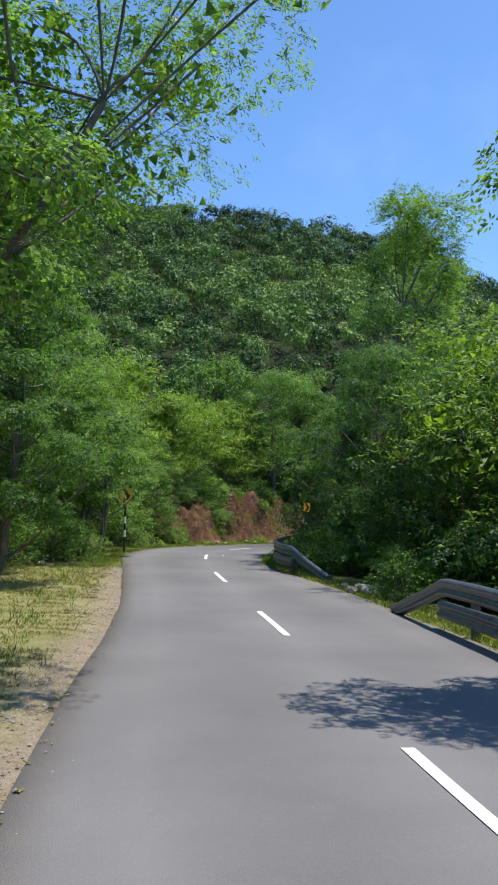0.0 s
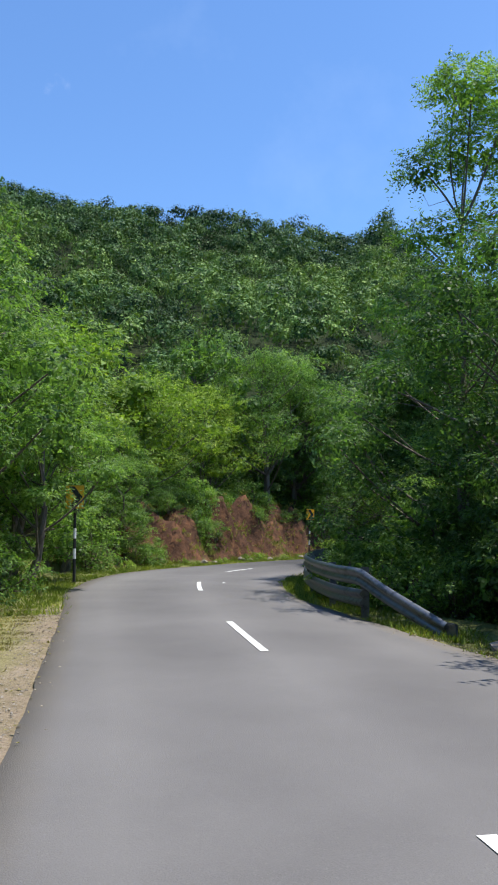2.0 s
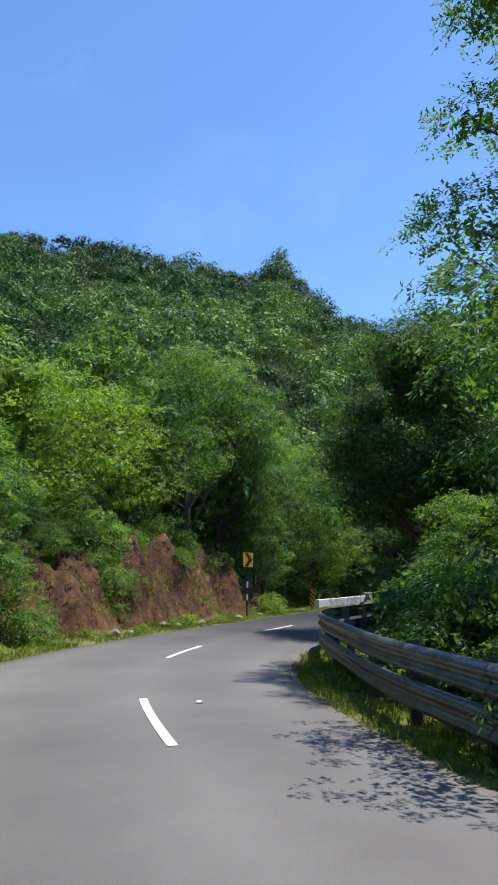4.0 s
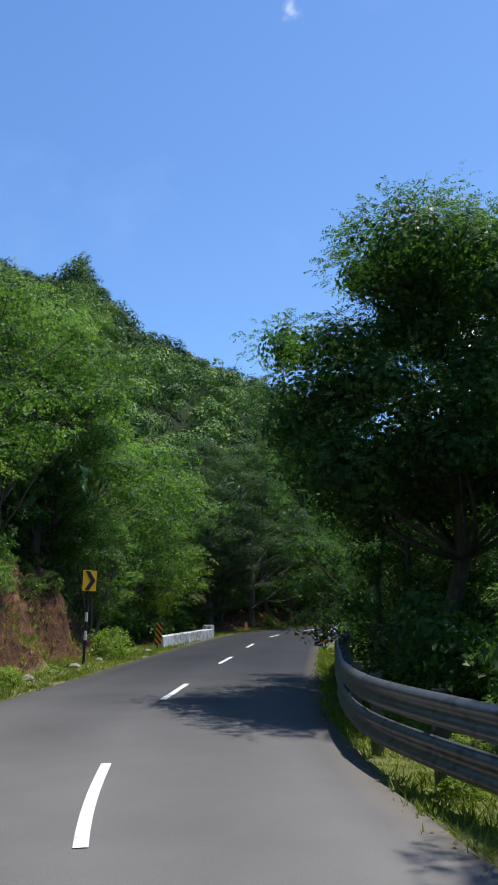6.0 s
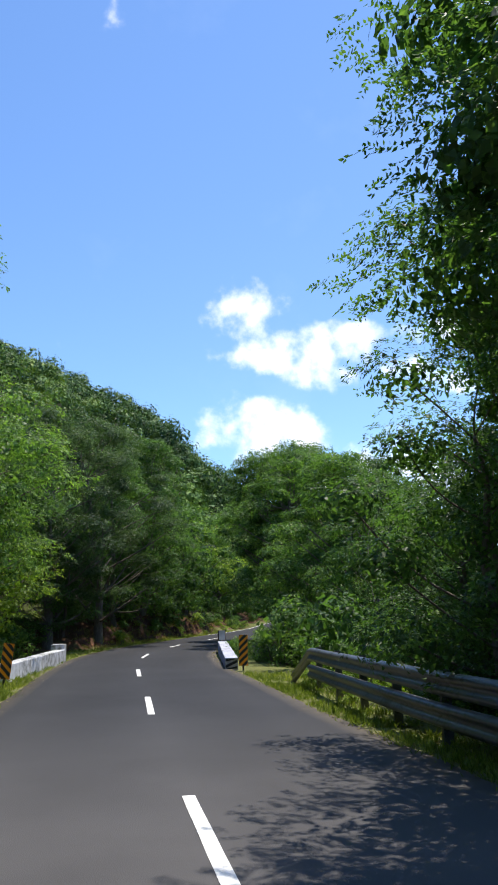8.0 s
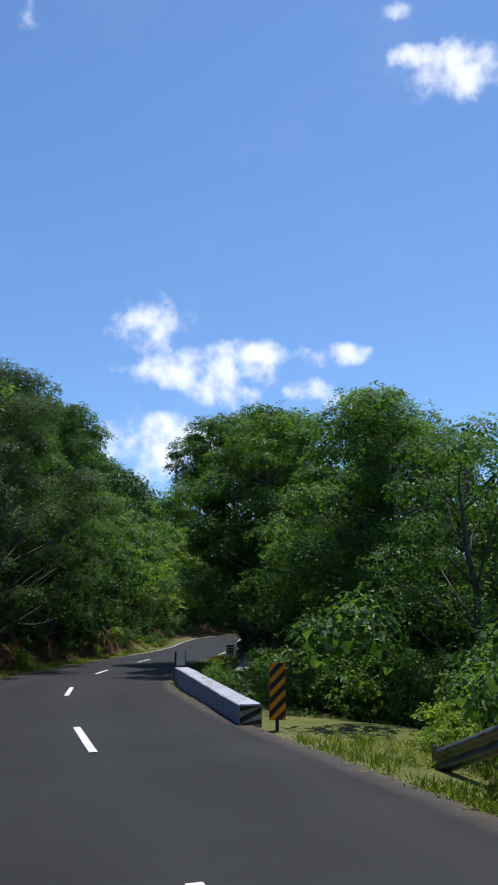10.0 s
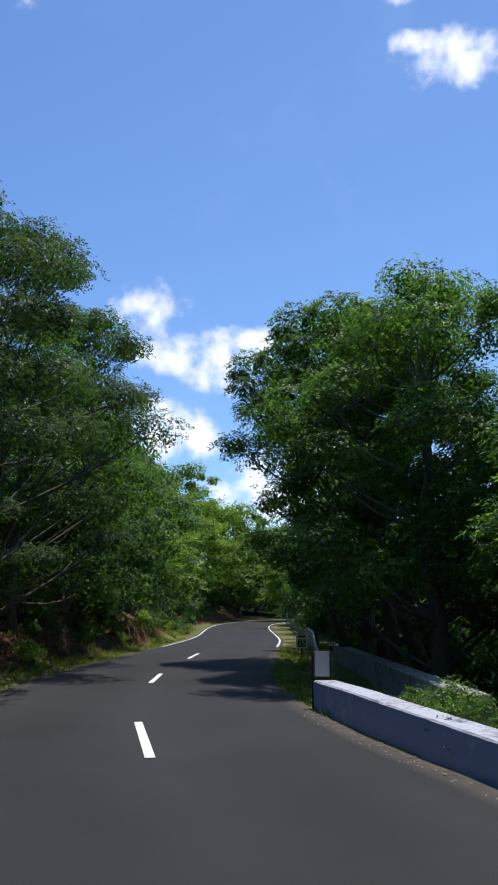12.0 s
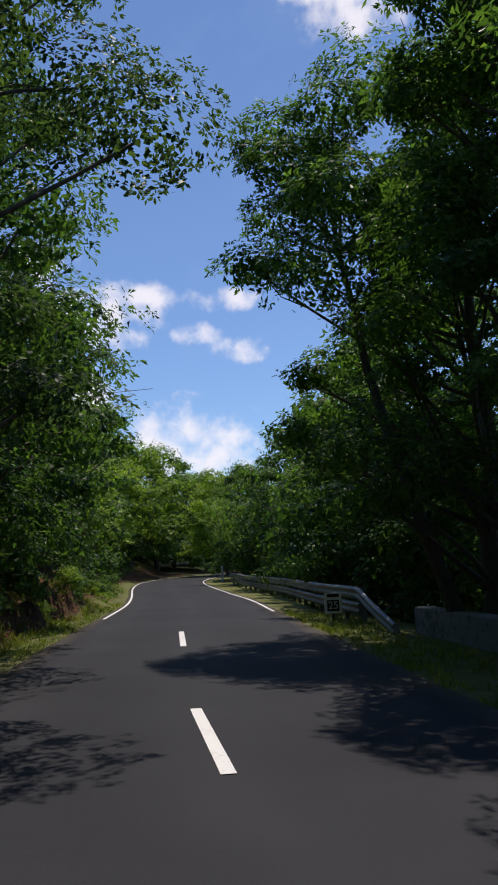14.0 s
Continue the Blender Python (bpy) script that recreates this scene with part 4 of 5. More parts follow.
def far_forest():
    rs = np.random.RandomState(21)
    pts = []
    for az0, az1, r0, r1, gap in ((-48, 46, 24, 70, 4.4), (-34, 44, 70, 140, 5.2), (-28, 43, 140, 212, 5.6)):
        n = int(math.radians(az1 - az0) / 2 * (r1 ** 2 - r0 ** 2) / (gap * gap) * 1.45)
        k = np.arange(n)  # an even but irregular spread
        a = np.radians(az0 + (az1 - az0) * ((k * 0.7548777) % 1))
        r = np.sqrt(r0 ** 2 + (r1 ** 2 - r0 ** 2) * ((k * 0.5698403) % 1))
        x, y = np.sin(a) * r, 40 + np.cos(a) * r
        _, d = roadside(np.stack([x, y], 1))
        big = gap * rs.uniform(0.42, 0.8, n)
        count = np.interp(r, [26, 70, 215], [560, 460, 400]) * (big / gap / 0.65)
        pts.append(np.stack([x, y, big, count, np.interp(r, [26, 70, 215], [0.18, 0.24, 0.30])], 1)[d < -9.0])
    n = 420
    a, r = np.radians(rs.uniform(32, 76, n)), np.sqrt(rs.uniform(85 ** 2, 180 ** 2, n))
    x, y = np.sin(a) * r, 40 + np.cos(a) * r
    d = np.abs(roadside(np.stack([x, y], 1))[1])
    pts.append(np.stack([x, y, rs.uniform(3.0, 5.2, n), np.full(n, 200), np.full(n, 0.5)], 1)[d > 8])
    pts = np.concatenate(pts)
    # crowns up on the ridge take the leaf with cloud shade in it
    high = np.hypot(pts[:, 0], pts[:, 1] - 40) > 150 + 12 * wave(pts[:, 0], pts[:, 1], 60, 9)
    crowns("forest", "dense green forest of rounded crowns covering the hillside", "forest", pts[~high], "hill", 22)
    crowns("ridge_forest", "hill forest along the ridge with cloud shade in its leaf colour", "forest", pts[high], "ridge", 24)
    # woods in the valley beyond the road's lower edge, and undergrowth on both slopes
    low = []
    for side, y0, y1, o0, o1, gap, r0, r1, count, size in ((1, -8, 122, 12, 62, 5.4, 2.6, 4.4, 130, 0.62), (-1, -6, 40, 12, 40, 5.4, 2.6, 4.4, 130, 0.62), (1, 3, 100, 4.6, 9, 1.7, 0.7, 1.3, 280, 0.115), (-1, 40, 120, 6.0, 10, 2.0, 0.7, 1.3, 240, 0.125), (-1, 78, 112, 5.2, 6.6, 2.6, 0.35, 0.7, 170, 0.13),
                                                           (-1, 20, 42, 8.5, 12, 2.2, 0.7, 1.4, 240, 0.125),
                                                           (1, 96, 131, 6.5, 20, 4.0, 2.0, 3.4, 200, 0.42), (-1, 96, 131, 6.5, 20, 4.0, 2.0, 3.4, 200, 0.42)):
        n = int((y1 - y0) * (o1 - o0) / gap ** 2 * 1.2)
        for _ in range(n):
            x, y = beside(rs.uniform(y0, y1), side * rs.uniform(o0, o1))
            if np.abs(roadside([(x, y)])[1][0]) > o0 - 0.3 and not (side > 0 and 66 < y < 86 and np.abs(roadside([(x, y)])[1][0]) < 7.0) and not (side < 0 and 46 < y < 64 and np.abs(roadside([(x, y)])[1][0]) < 7.6):
                low.append((x, y, rs.uniform(r0, r1), count, size))
    for _ in range(36):
        i = rs.randint(np.argmax(CUM > s_at(82)), np.argmax(CUM > s_at(124)))
        x, y = LINE[i] - NOR[i] * rs.uniform(4.1, 5.4)
        low.append((x, y, rs.uniform(0.35, 0.75), 150, 0.12))
    for side in (-1, 1):
        for _ in range(150):
            i = rs.randint(np.argmax(CUM > s_at(86)), np.argmax(LINE[:, 0] > 150))
            x, y = LINE[i] + NOR[i] * side * rs.uniform(5.4, 13)
            d = abs(roadside([(x, y)])[1][0])
            if d > 5.0:
                low.append((x, y, min(rs.uniform(1.0, 2.8), (d - 3.4) * 0.75), 200, 0.24))
    crowns("undergrowth", "tangled dark-green undergrowth and valley woods beside the road", "undergrowth", np.array(low), "dark", 23)


far_forest()


def scatter(kind, seed, side, y0, y1, o0, o1, count, s0, s1):
    """Single shrubs along a stretch of verge, off metres from the centre line."""
    rs = np.random.RandomState(seed)
    for _ in range(count):
        x, y = beside(rs.uniform(y0, y1), side * rs.uniform(o0, o1))
        plant(kind, x, y, rs.uniform(s0, s1), rs.uniform(0, 360))


scatter("shrub", 1, 1, 20, 26, 3.9, 5.0, 6, 0.6, 1.0)
scatter("shrub", 2, 1, 27, 36, 3.6, 5.4, 12, 0.6, 1.0)
scatter("shrub", 12, 1, 34, 60, 5.4, 7.0, 16, 0.8, 1.4)
scatter("shrub", 13, -1, 44, 50, 5.6, 6.6, 5, 0.5, 0.9)
scatter("shrub", 21, -1, 43, 51, 4.7, 5.6, 7, 0.35, 0.75)
scatter("shrub", 22, -1, 53, 60, 5.0, 6.4, 5, 0.3, 0.6)
scatter("shrub", 14, -1, 48, 53, 6.6, 7.6, 4, 0.7, 1.1)
for x, y, s in ((24.0, 70.4, 1.2), (25.4, 71.8, 1.0), (22.9, 69.0, 1.1), (19.8, 70.6, 0.45), (21.3, 72.4, 0.38), (20.6, 71.4, 0.5), (20.3, 69.2, 0.75), (19.5, 67.8, 0.75), (21.4, 70.4, 0.7)):
    plant("shrub", x, y, s)
scatter("shrub", 3, 1, 62, 74, 4.6, 7.5, 10, 0.8, 1.4)
scatter("shrub", 4, -1, 43, 62, 7.4, 8.8, 14, 0.7, 1.2)
scatter("weed", 5, -1, 42, 63, 3.7, 4.5, 10, 0.25, 0.5)
scatter("shrub", 6, -1, 76, 100, 5.6, 7.5, 9, 0.6, 1.1)
scatter("shrub", 7, -1, 27, 42, 4.8, 7.0, 9, 0.7, 1.3)
scatter("weed", 8, 1, 36, 66, 3.4, 4.2, 12, 0.25, 0.45)
scatter("weed", 9, 1, 75, 84, 3.9, 5.0, 3, 0.3, 0.6)
scatter("weed", 15, 1, 60, 65, 4.2, 6.6, 12, 0.35, 0.8)
scatter("shrub", 16, 1, 61, 66, 6.2, 8.0, 6, 0.7, 1.1)
scatter("weed", 17, -1, 82, 112, 3.8, 4.8, 16, 0.35, 0.8)
for x, y, s in ((5.1, 62.0, 1.1), (6.1, 64.4, 0.8), (5.6, 63.4, 0.7)):
    plant("weed", x, y, s)


# ---- guard rails ----
W_BEAM = [(0.0, -0.155), (0.045, -0.135), (0.075, -0.10), (0.080, -0.075), (0.045, -0.035), (0.012, 0.0), (0.045, 0.035), (0.080, 0.075), (0.075, 0.10), (0.045, 0.135), (0.0, 0.155)]


def sweep(profile, line, thick=0.006):
    """An open profile (out, up) carried along a line of x, y, z, with a thin back."""
    p = np.asarray(line, float)
    d = np.gradient(p, axis=0)
    out = np.stack([-d[:, 1], d[:, 0], 0 * d[:, 0]], 1)
    out /= np.linalg.norm(out, axis=1, keepdims=True)
    pr = np.asarray(profile, float)
    loop = np.concatenate([pr, pr[::-1] - [thick, 0]])
    v = p[:, None] + out[:, None] * loop[None, :, :1] + np.array([0, 0, 1.0]) * loop[None, :, 1:]
    n, m = v.shape[:2]
    i, j = np.meshgrid(np.arange(n - 1), np.arange(m), indexing="ij")
    k = (j + 1) % m
    return v.reshape(-1, 3), np.stack([i * m + j, i * m + k, (i + 1) * m + k, (i + 1) * m + j], -1).reshape(-1, 4)


def guardrail(points, label, ramp_start=False, ramp_end=False, ramp=2.3, steel=ZINC):
    """Two W-beams one above the other on steel posts; an end may bend down into the ground. Its traffic side lies to the left."""
    line = spline(points, 0.25)
    s = np.r_[0, np.cumsum(np.linalg.norm(np.diff(line, axis=0), axis=1))]
    root = new("guardrail")
    tagged(root, label, "guardrail", group="guardrails along the road")
    base = np.array([max(float(road_z(b)) - 0.05, ground_z(a, b)) for a, b in line])
    base = np.convolve(np.pad(base, 4, mode="edge"), np.ones(9) / 9, "valid")
    a0, a1 = (ramp if ramp_start else 0), s[-1] - (ramp if ramp_end else 0)
    sag = 0.012 * wave(s, s * 0, 5.0, 31)
    fall = np.clip((a0 - s) / ramp, 0, 1) + np.clip((s - a1) / ramp, 0, 1)
    top = base + 0.75 + sag - fall * 0.72
    low = base + 0.36 + 0.5 * sag

    def beams(name, z, b0, b1):
        k = b0
        while k < b1 - 0.3:
            e = min(k + 4.0, b1)
            n = np.linspace(k - 0.08, e + 0.08, 12).clip(0, s[-1])
            pts = np.stack([np.interp(n, s, line[:, 0]), np.interp(n, s, line[:, 1]), np.interp(n, s, z)], 1)
            lap = np.interp(n, [n[0], n[-1]], [0.0, 0.012])
            d = np.gradient(pts, axis=0)
            pts[:, :2] += np.stack([-d[:, 1], d[:, 0]], 1) / np.linalg.norm(d[:, :2], axis=1, keepdims=True) * lap[:, None]
            part(name, mesh_from(name, *sweep(W_BEAM, pts), [steel], True), root)
            if k > b0 + 0.1:
                m = np.linspace(k - 0.17, k + 0.17, 4).clip(0, s[-1])
                pts = np.stack([np.interp(m, s, line[:, 0]), np.interp(m, s, line[:, 1]), np.interp(m, s, z)], 1)
                d = np.gradient(pts, axis=0)
                pts[:, :2] += np.stack([-d[:, 1], d[:, 0]], 1) / np.linalg.norm(d[:, :2], axis=1, keepdims=True) * 0.019
                part("splice", mesh_from("splice", *sweep(W_BEAM, pts, 0.008), [steel], True), root)
            k = e

    if ramp_start:
        beams("sloped_end_beam", top, 0.0, a0)
    beams("top_beam", top, a0, a1)
    if ramp_end:
        beams("sloped_end_beam", top, a1, s[-1])
    beams("lower_beam", low, a0, a1)
    k = a0 + 0.12
    post_mesh = None
    while k < a1:
        x, y, z = (float(np.interp(k, s, q)) for q in (line[:, 0], line[:, 1], base))
        i = int(np.argmin(np.abs(s - k)))
        t = line[min(i + 1, len(line) - 1)] - line[max(i - 1, 0)]
        ang = math.degrees(math.atan2(t[1], t[0]))
        if post_mesh is None:
            bm = bmesh.new()
            for sx, ox in ((0.006, -0.035), (0.006, 0.035)):
                bmesh.ops.create_cube(bm, size=1.0, matrix=Matrix.Translation((ox, -0.14, 0.30)) @ Matrix.Diagonal((sx, 0.13, 1.22, 1)))
            bmesh.ops.create_cube(bm, size=1.0, matrix=Matrix.Translation((0, -0.075, 0.30)) @ Matrix.Diagonal((0.076, 0.006, 1.22, 1)))
            for zz in (0.75, 0.36):
                bmesh.ops.create_cube(bm, size=1.0, matrix=Matrix.Translation((0, -0.035, zz)) @ Matrix.Diagonal((0.12, 0.075, 0.24, 1)))
            post_mesh = bm_mesh("post", bm, steel)
        ob = part("post", post_mesh, root)
        ob.matrix_basis = pose(x, y, z, 0, 0, ang)
        k += 2.0
    for flag, e, q in ((ramp_start, 0, -1), (ramp_end, len(line) - 1, 1)):
        if flag:
            t = line[1] - line[0] if e == 0 else line[-1] - line[-2]
            ang = math.degrees(math.atan2(t[1], t[0]))
            ob = box("end_shoe", (0.42, 0.05, 0.26), (0, 0, 0), steel, root, "crumpled steel end shoe", 0.015)
            ob.matrix_basis = pose(line[e][0], line[e][1], base[e] + 0.06, 0, 0, ang)
    return root


guardrail([(9.9, -14.0), (8.3, -4.0), (6.75, 5.0), (5.75, 11.5), (5.35, 14.6), (5.05, 16.9), (4.55, 19.2)], "weathered galvanised double W-beam guardrail with a sloped end", ramp_end=True)
guardrail([(3.62, 25.8), (2.75, 27.4), (2.25, 29.0), (2.05, 31.0), (1.98, 33.2), (2.08, 35.4), (2.4, 38.2), (2.8, 41.0), (3.4, 43.4), (4.45, 45.6), (6.1, 48.4), (9.1, 53.35), (12.75, 58.9), (14.3, 61.3)],
          "weathered galvanised double W-beam guardrail round the bend", ramp_start=True, ramp_end=True)
guardrail([(34.35, 83.75), (36.6, 85.7), (42.3, 90.3), (50.0, 96.2), (58.0, 103.2), (66.0, 110.6)], "pale steel double W-beam guardrail in tree shade", ramp_start=True, ramp=2.9, steel=PALE_ZINC)


# ---- walls of the culvert ----
def wall_block(name, a, b, thick, height, mat, label, seed, near_low=1.0, cap=None, end=None):
    """A masonry wall from a to b (its road face), with worn, uneven edges. thick goes to the right of a to b."""
    a, b = np.array(a, float), np.array(b, float)
    ln = np.linalg.norm(b - a)
    t = (b - a) / ln
    r = np.array([t[1], -t[0]])
    n = int(ln / 0.18) + 2
    f = np.linspace(0, 1, n)
    ring = []
    sec = [(0, -0.35), (0, 0.0), (0, 0.25), (0, 0.5), (0, 0.75), (0, 0.95), (0.05, 1.0), (0.35, 1.0), (0.65, 1.0), (0.95, 1.0), (1.0, 0.95), (1.0, 0.5), (1.0, -0.35)]
    rs = np.random.RandomState(seed)
    verts = []
    for k, u in enumerate(f):
        p = a + t * ln * u
        z0 = float(road_z(p[1])) - 0.05
        h = height * (near_low + (1 - near_low) * min(1, u * 1.15))
        for o, q in sec:
            j = 0.0012 if 0 < q else 0.0
            if q >= 0.95:
                j = 0.002
            off = r * (o * thick + rs.normal(0, j) * (o in (0, 1.0)) + 0.005 * math.sin(u * ln * 2.3))
            chip = rs.normal(0, j) - (0.018 if q >= 0.95 and rs.uniform() < 0.05 else 0)
            verts.append((*(p + off + t * (rs.normal(0, 0.012) if k in (0, n - 1) else 0)), z0 + q * h + chip))
    m = len(sec)
    quads = [(i * m + j, i * m + (j + 1) % m, (i + 1) * m + (j + 1) % m, (i + 1) * m + j) for i in range(n - 1) for j in range(m)]
    me = bpy.data.meshes.new(name)
    me.from_pydata(verts, [], [tuple(reversed(q)) for q in quads] + [tuple(range(m)), tuple(reversed(range((n - 1) * m, n * m)))])
    for some in (mat, cap or mat, end or mat):
        me.materials.append(some)
    flags = [1 if 5 <= k % m <= 9 else 0 for k in range(len(quads))] + [2, 2]
    me.polygons.foreach_set("material_index", flags)
    me.update()
    root = new(name)
    tagged(root, label, "parapet")
    part("masonry", me, root)
    return root, t, r


# side coloured blue as in shade, top and end paler as in light
par_right, _t, _r = wall_block("parapet", (15.62, 65.95), (22.1, 74.78), 0.42, 0.49, SHADE_WASH, "low whitewashed culvert parapet with a striped end, blue shade put into its side", 3, 0.72, cap=CAPWASH, end=OLD_WASH)


def end_stripes(root, corner, across, height, thick, facing):
    """Black slanting bars painted on a wall's end face."""
    for k in range(4):
        z0 = -0.16 + 0.2 * k
        lo, hi = 0.02, thick - 0.02
        pts = []
        for u, zz in ((lo, z0), (hi, z0 + 0.17), (hi, z0 + 0.26), (lo, z0 + 0.09)):
            pts.append((u, min(max(zz, 0.015), height - 0.03)))
        if max(q for _, q in pts) - min(q for _, q in pts) < 0.04:
            continue
        bm = bmesh.new()
        vs = [bm.verts.new((*(np.array(corner[:2]) + across * u + facing * 0.035), corner[2] + q)) for u, q in pts]
        face = bm.faces.new(vs)
        ext = bmesh.ops.extrude_face_region(bm, geom=[face])
        bmesh.ops.translate(bm, verts=[v for v in ext["geom"] if isinstance(v, bmesh.types.BMVert)], vec=(*(-facing * 0.06), 0))
        bmesh.ops.recalc_face_normals(bm, faces=bm.faces)
        part("black_stripe", bm_mesh("black_stripe", bm, BLACK), root)


end_stripes(par_right, (15.62, 65.95, float(road_z(66)) - 0.05), _r, 0.353, 0.42, -_t)
par_left, _t, _r = wall_block("parapet", (14.15, 74.3), (9.0, 67.3), 0.38, 0.5, WEATHERED, "chipped whitewashed culvert parapet with a block at its end", 4)
_z = float(road_z(74.5))
box("end_block", (0.62, 0.5, 0.95), (14.05, 74.65, _z + 0.17), WEATHERED, par_left, "square whitewashed end block", 0.03, pose(0, 0, 0, 0, 0, 53))
wall_block("retaining_wall", (21.6, 71.7), (34.9, 83.5), 0.4, 0.5, GREY_WALL, "old grey limewashed retaining wall beside the verge", 5)[0]


# ---- signs ----
def plate(name, outline, depth, mat, parent, label="", at=(0, 0, 0)):
    """A flat plate in the x-z plane from its outline, depth thick, its front at y = 0 looking to -y."""
    bm = bmesh.new()
    face = bm.faces.new([bm.verts.new((x + at[0], at[1], z + at[2])) for x, z in outline])
    ext = bmesh.ops.extrude_face_region(bm, geom=[face])
    bmesh.ops.translate(bm, verts=[v for v in ext["geom"] if isinstance(v, bmesh.types.BMVert)], vec=(0, depth, 0))
    bmesh.ops.recalc_face_normals(bm, faces=bm.faces)
    return part(name, bm_mesh(name, bm, mat), parent, label)


def rod(name, radius, z0, z1, mat, parent, label="", sides=14, x=0.0, y=0.0):
    v, q = tube([(x, y, z0), (x, y, (z0 + z1) / 2), (x, y, z1)], [radius] * 3, sides)
    n = len(v)
    me = bpy.data.meshes.new(name)
    me.from_pydata([tuple(p) for p in v], [], [tuple(int(i) for i in f) for f in q] + [tuple(range(sides)), tuple(reversed(range(n - sides, n)))])
    me.materials.append(mat)
    me.update()
    return part(name, me, parent, label)


def rounded(w, h, r, n=4):
    out = []
    for cx, cz, a in ((w / 2 - r, h / 2 - r, 0), (-w / 2 + r, h / 2 - r, 90), (-w / 2 + r, -h / 2 + r, 180), (w / 2 - r, -h / 2 + r, 270)):
        for k in range(n + 1):
            t = radians(a + 90 * k / n)
            out.append((cx + r * math.cos(t), cz + r * math.sin(t)))
    return out


def chevron_sign(x, y, face, lean=0.0, top=2.85):
    """A bend sign on a banded post, looking along the bearing face (degrees, as a turn about z from -y)."""
    root = new("chevron_sign")
    tagged(root, "yellow bend sign with black chevron on a banded post", "road sign", group="chevron signs on the outside of the bend")
    root.matrix_basis = pose(x, y, ground_z(x, y), 0, lean, face)
    rod("post", 0.042, -0.4, top - 0.05, BLACK, root, "black painted steel post")
    for z0 in (0.72, 1.28):
        rod("white_band", 0.0445, z0, z0 + 0.28, WHITE, root, "white painted band")
    w, h = 0.50, 0.64
    board = plate("board", rounded(w, h, 0.02), 0.004, YELLOW, root, "retroreflective yellow board", (0, -0.055, top - h / 2))
    plate("backing", rounded(w - 0.02, h - 0.02, 0.02), 0.006, SHEET, board, "bare sheet-metal back", (0, -0.0495, top - h / 2))
    c = top - h / 2
    a, b = w * 0.42, h * 0.46
    plate("chevron", [(-a * 0.85, b), (-a * 0.05, b), (a, 0), (-a * 0.05, -b), (-a * 0.85, -b), (a * 0.18, 0)], 0.003, BLACK, board, "black arrow", (0, -0.0595, c))
    for zz in (c + 0.2, c - 0.2):
        box("bracket", (0.16, 0.05, 0.035), (0, -0.025, zz), SHEET, root, "", 0.004)
    return root


chevron_sign(3.8, 59.6, 20, 1.5)
chevron_sign(-4.38, 35.0, 6, -1.0, 2.75)


def clip(poly, keep):
    """A polygon cut by the half plane keep(point) >= 0."""
    out = []
    for i in range(len(poly)):
        p, q = poly[i - 1], poly[i]
        kp, kq = keep(p), keep(q)
        if (kp >= 0) != (kq >= 0):
            f = kp / (kp - kq)
            out.append((p[0] + (q[0] - p[0]) * f, p[1] + (q[1] - p[1]) * f))
        if kq >= 0:
            out.append(q)
    return out


def hazard_marker(x, y, face, lean=0.0, w=0.28, h=0.94, low=0.34, mirror=1, post_x=0.0, label="orange and black striped hazard board on a short post"):
    root = new("hazard_marker")
    tagged(root, label, "hazard marker", group="hazard markers at the culvert")
    root.matrix_basis = pose(x, y, ground_z(x, y), 0, lean, face)
    rod("post", 0.03, -0.4, low + h - 0.02 if post_x else low + h - 0.1, BLACK, root, "dark steel post", x=post_x)
    board = plate("board", rounded(w, h, 0.012), 0.004, ORANGE, root, "orange reflective board", (0, -0.045, low + h / 2))
    plate("backing", rounded(w - 0.012, h - 0.012, 0.012), 0.006, SHEET, board, "pale sheet-metal back", (0, -0.039, low + h / 2))
    for sx in (-1, 1):
        box("edge_angle", (0.022, 0.022, h), (sx * (w / 2 - 0.011), -0.020, low + h / 2), BLACK, board, "dark angle-iron edge", 0.003)
    for k in range(-1, 6):
        z0 = -h / 2 + k * 0.215 - 0.05
        poly = [(-w / 2 + 0.004, -h / 2 + 0.004), (w / 2 - 0.004, -h / 2 + 0.004), (w / 2 - 0.004, h / 2 - 0.004), (-w / 2 + 0.004, h / 2 - 0.004)]
        poly = clip(poly, lambda p: p[1] - mirror * p[0] * 0.95 - z0)
        poly = clip(poly, lambda p: z0 + 0.11 - p[1] + mirror * p[0] * 0.95) if poly else poly
        if len(poly) > 2:
            plate("black_stripe", poly, 0.003, BLACK, board, "", (0, -0.0495, low + h / 2))
    return root


hazard_marker(15.72, 65.15, -36, 0.5, low=0.17)
hazard_marker(8.25, 65.9, -32, 6.0, mirror=-1, h=0.9, low=0.2)
hazard_marker(22.32, 74.75, 140, 0.0, w=0.32, h=0.44, low=0.56, post_x=0.165, label="short hazard board seen from its pale metal back")


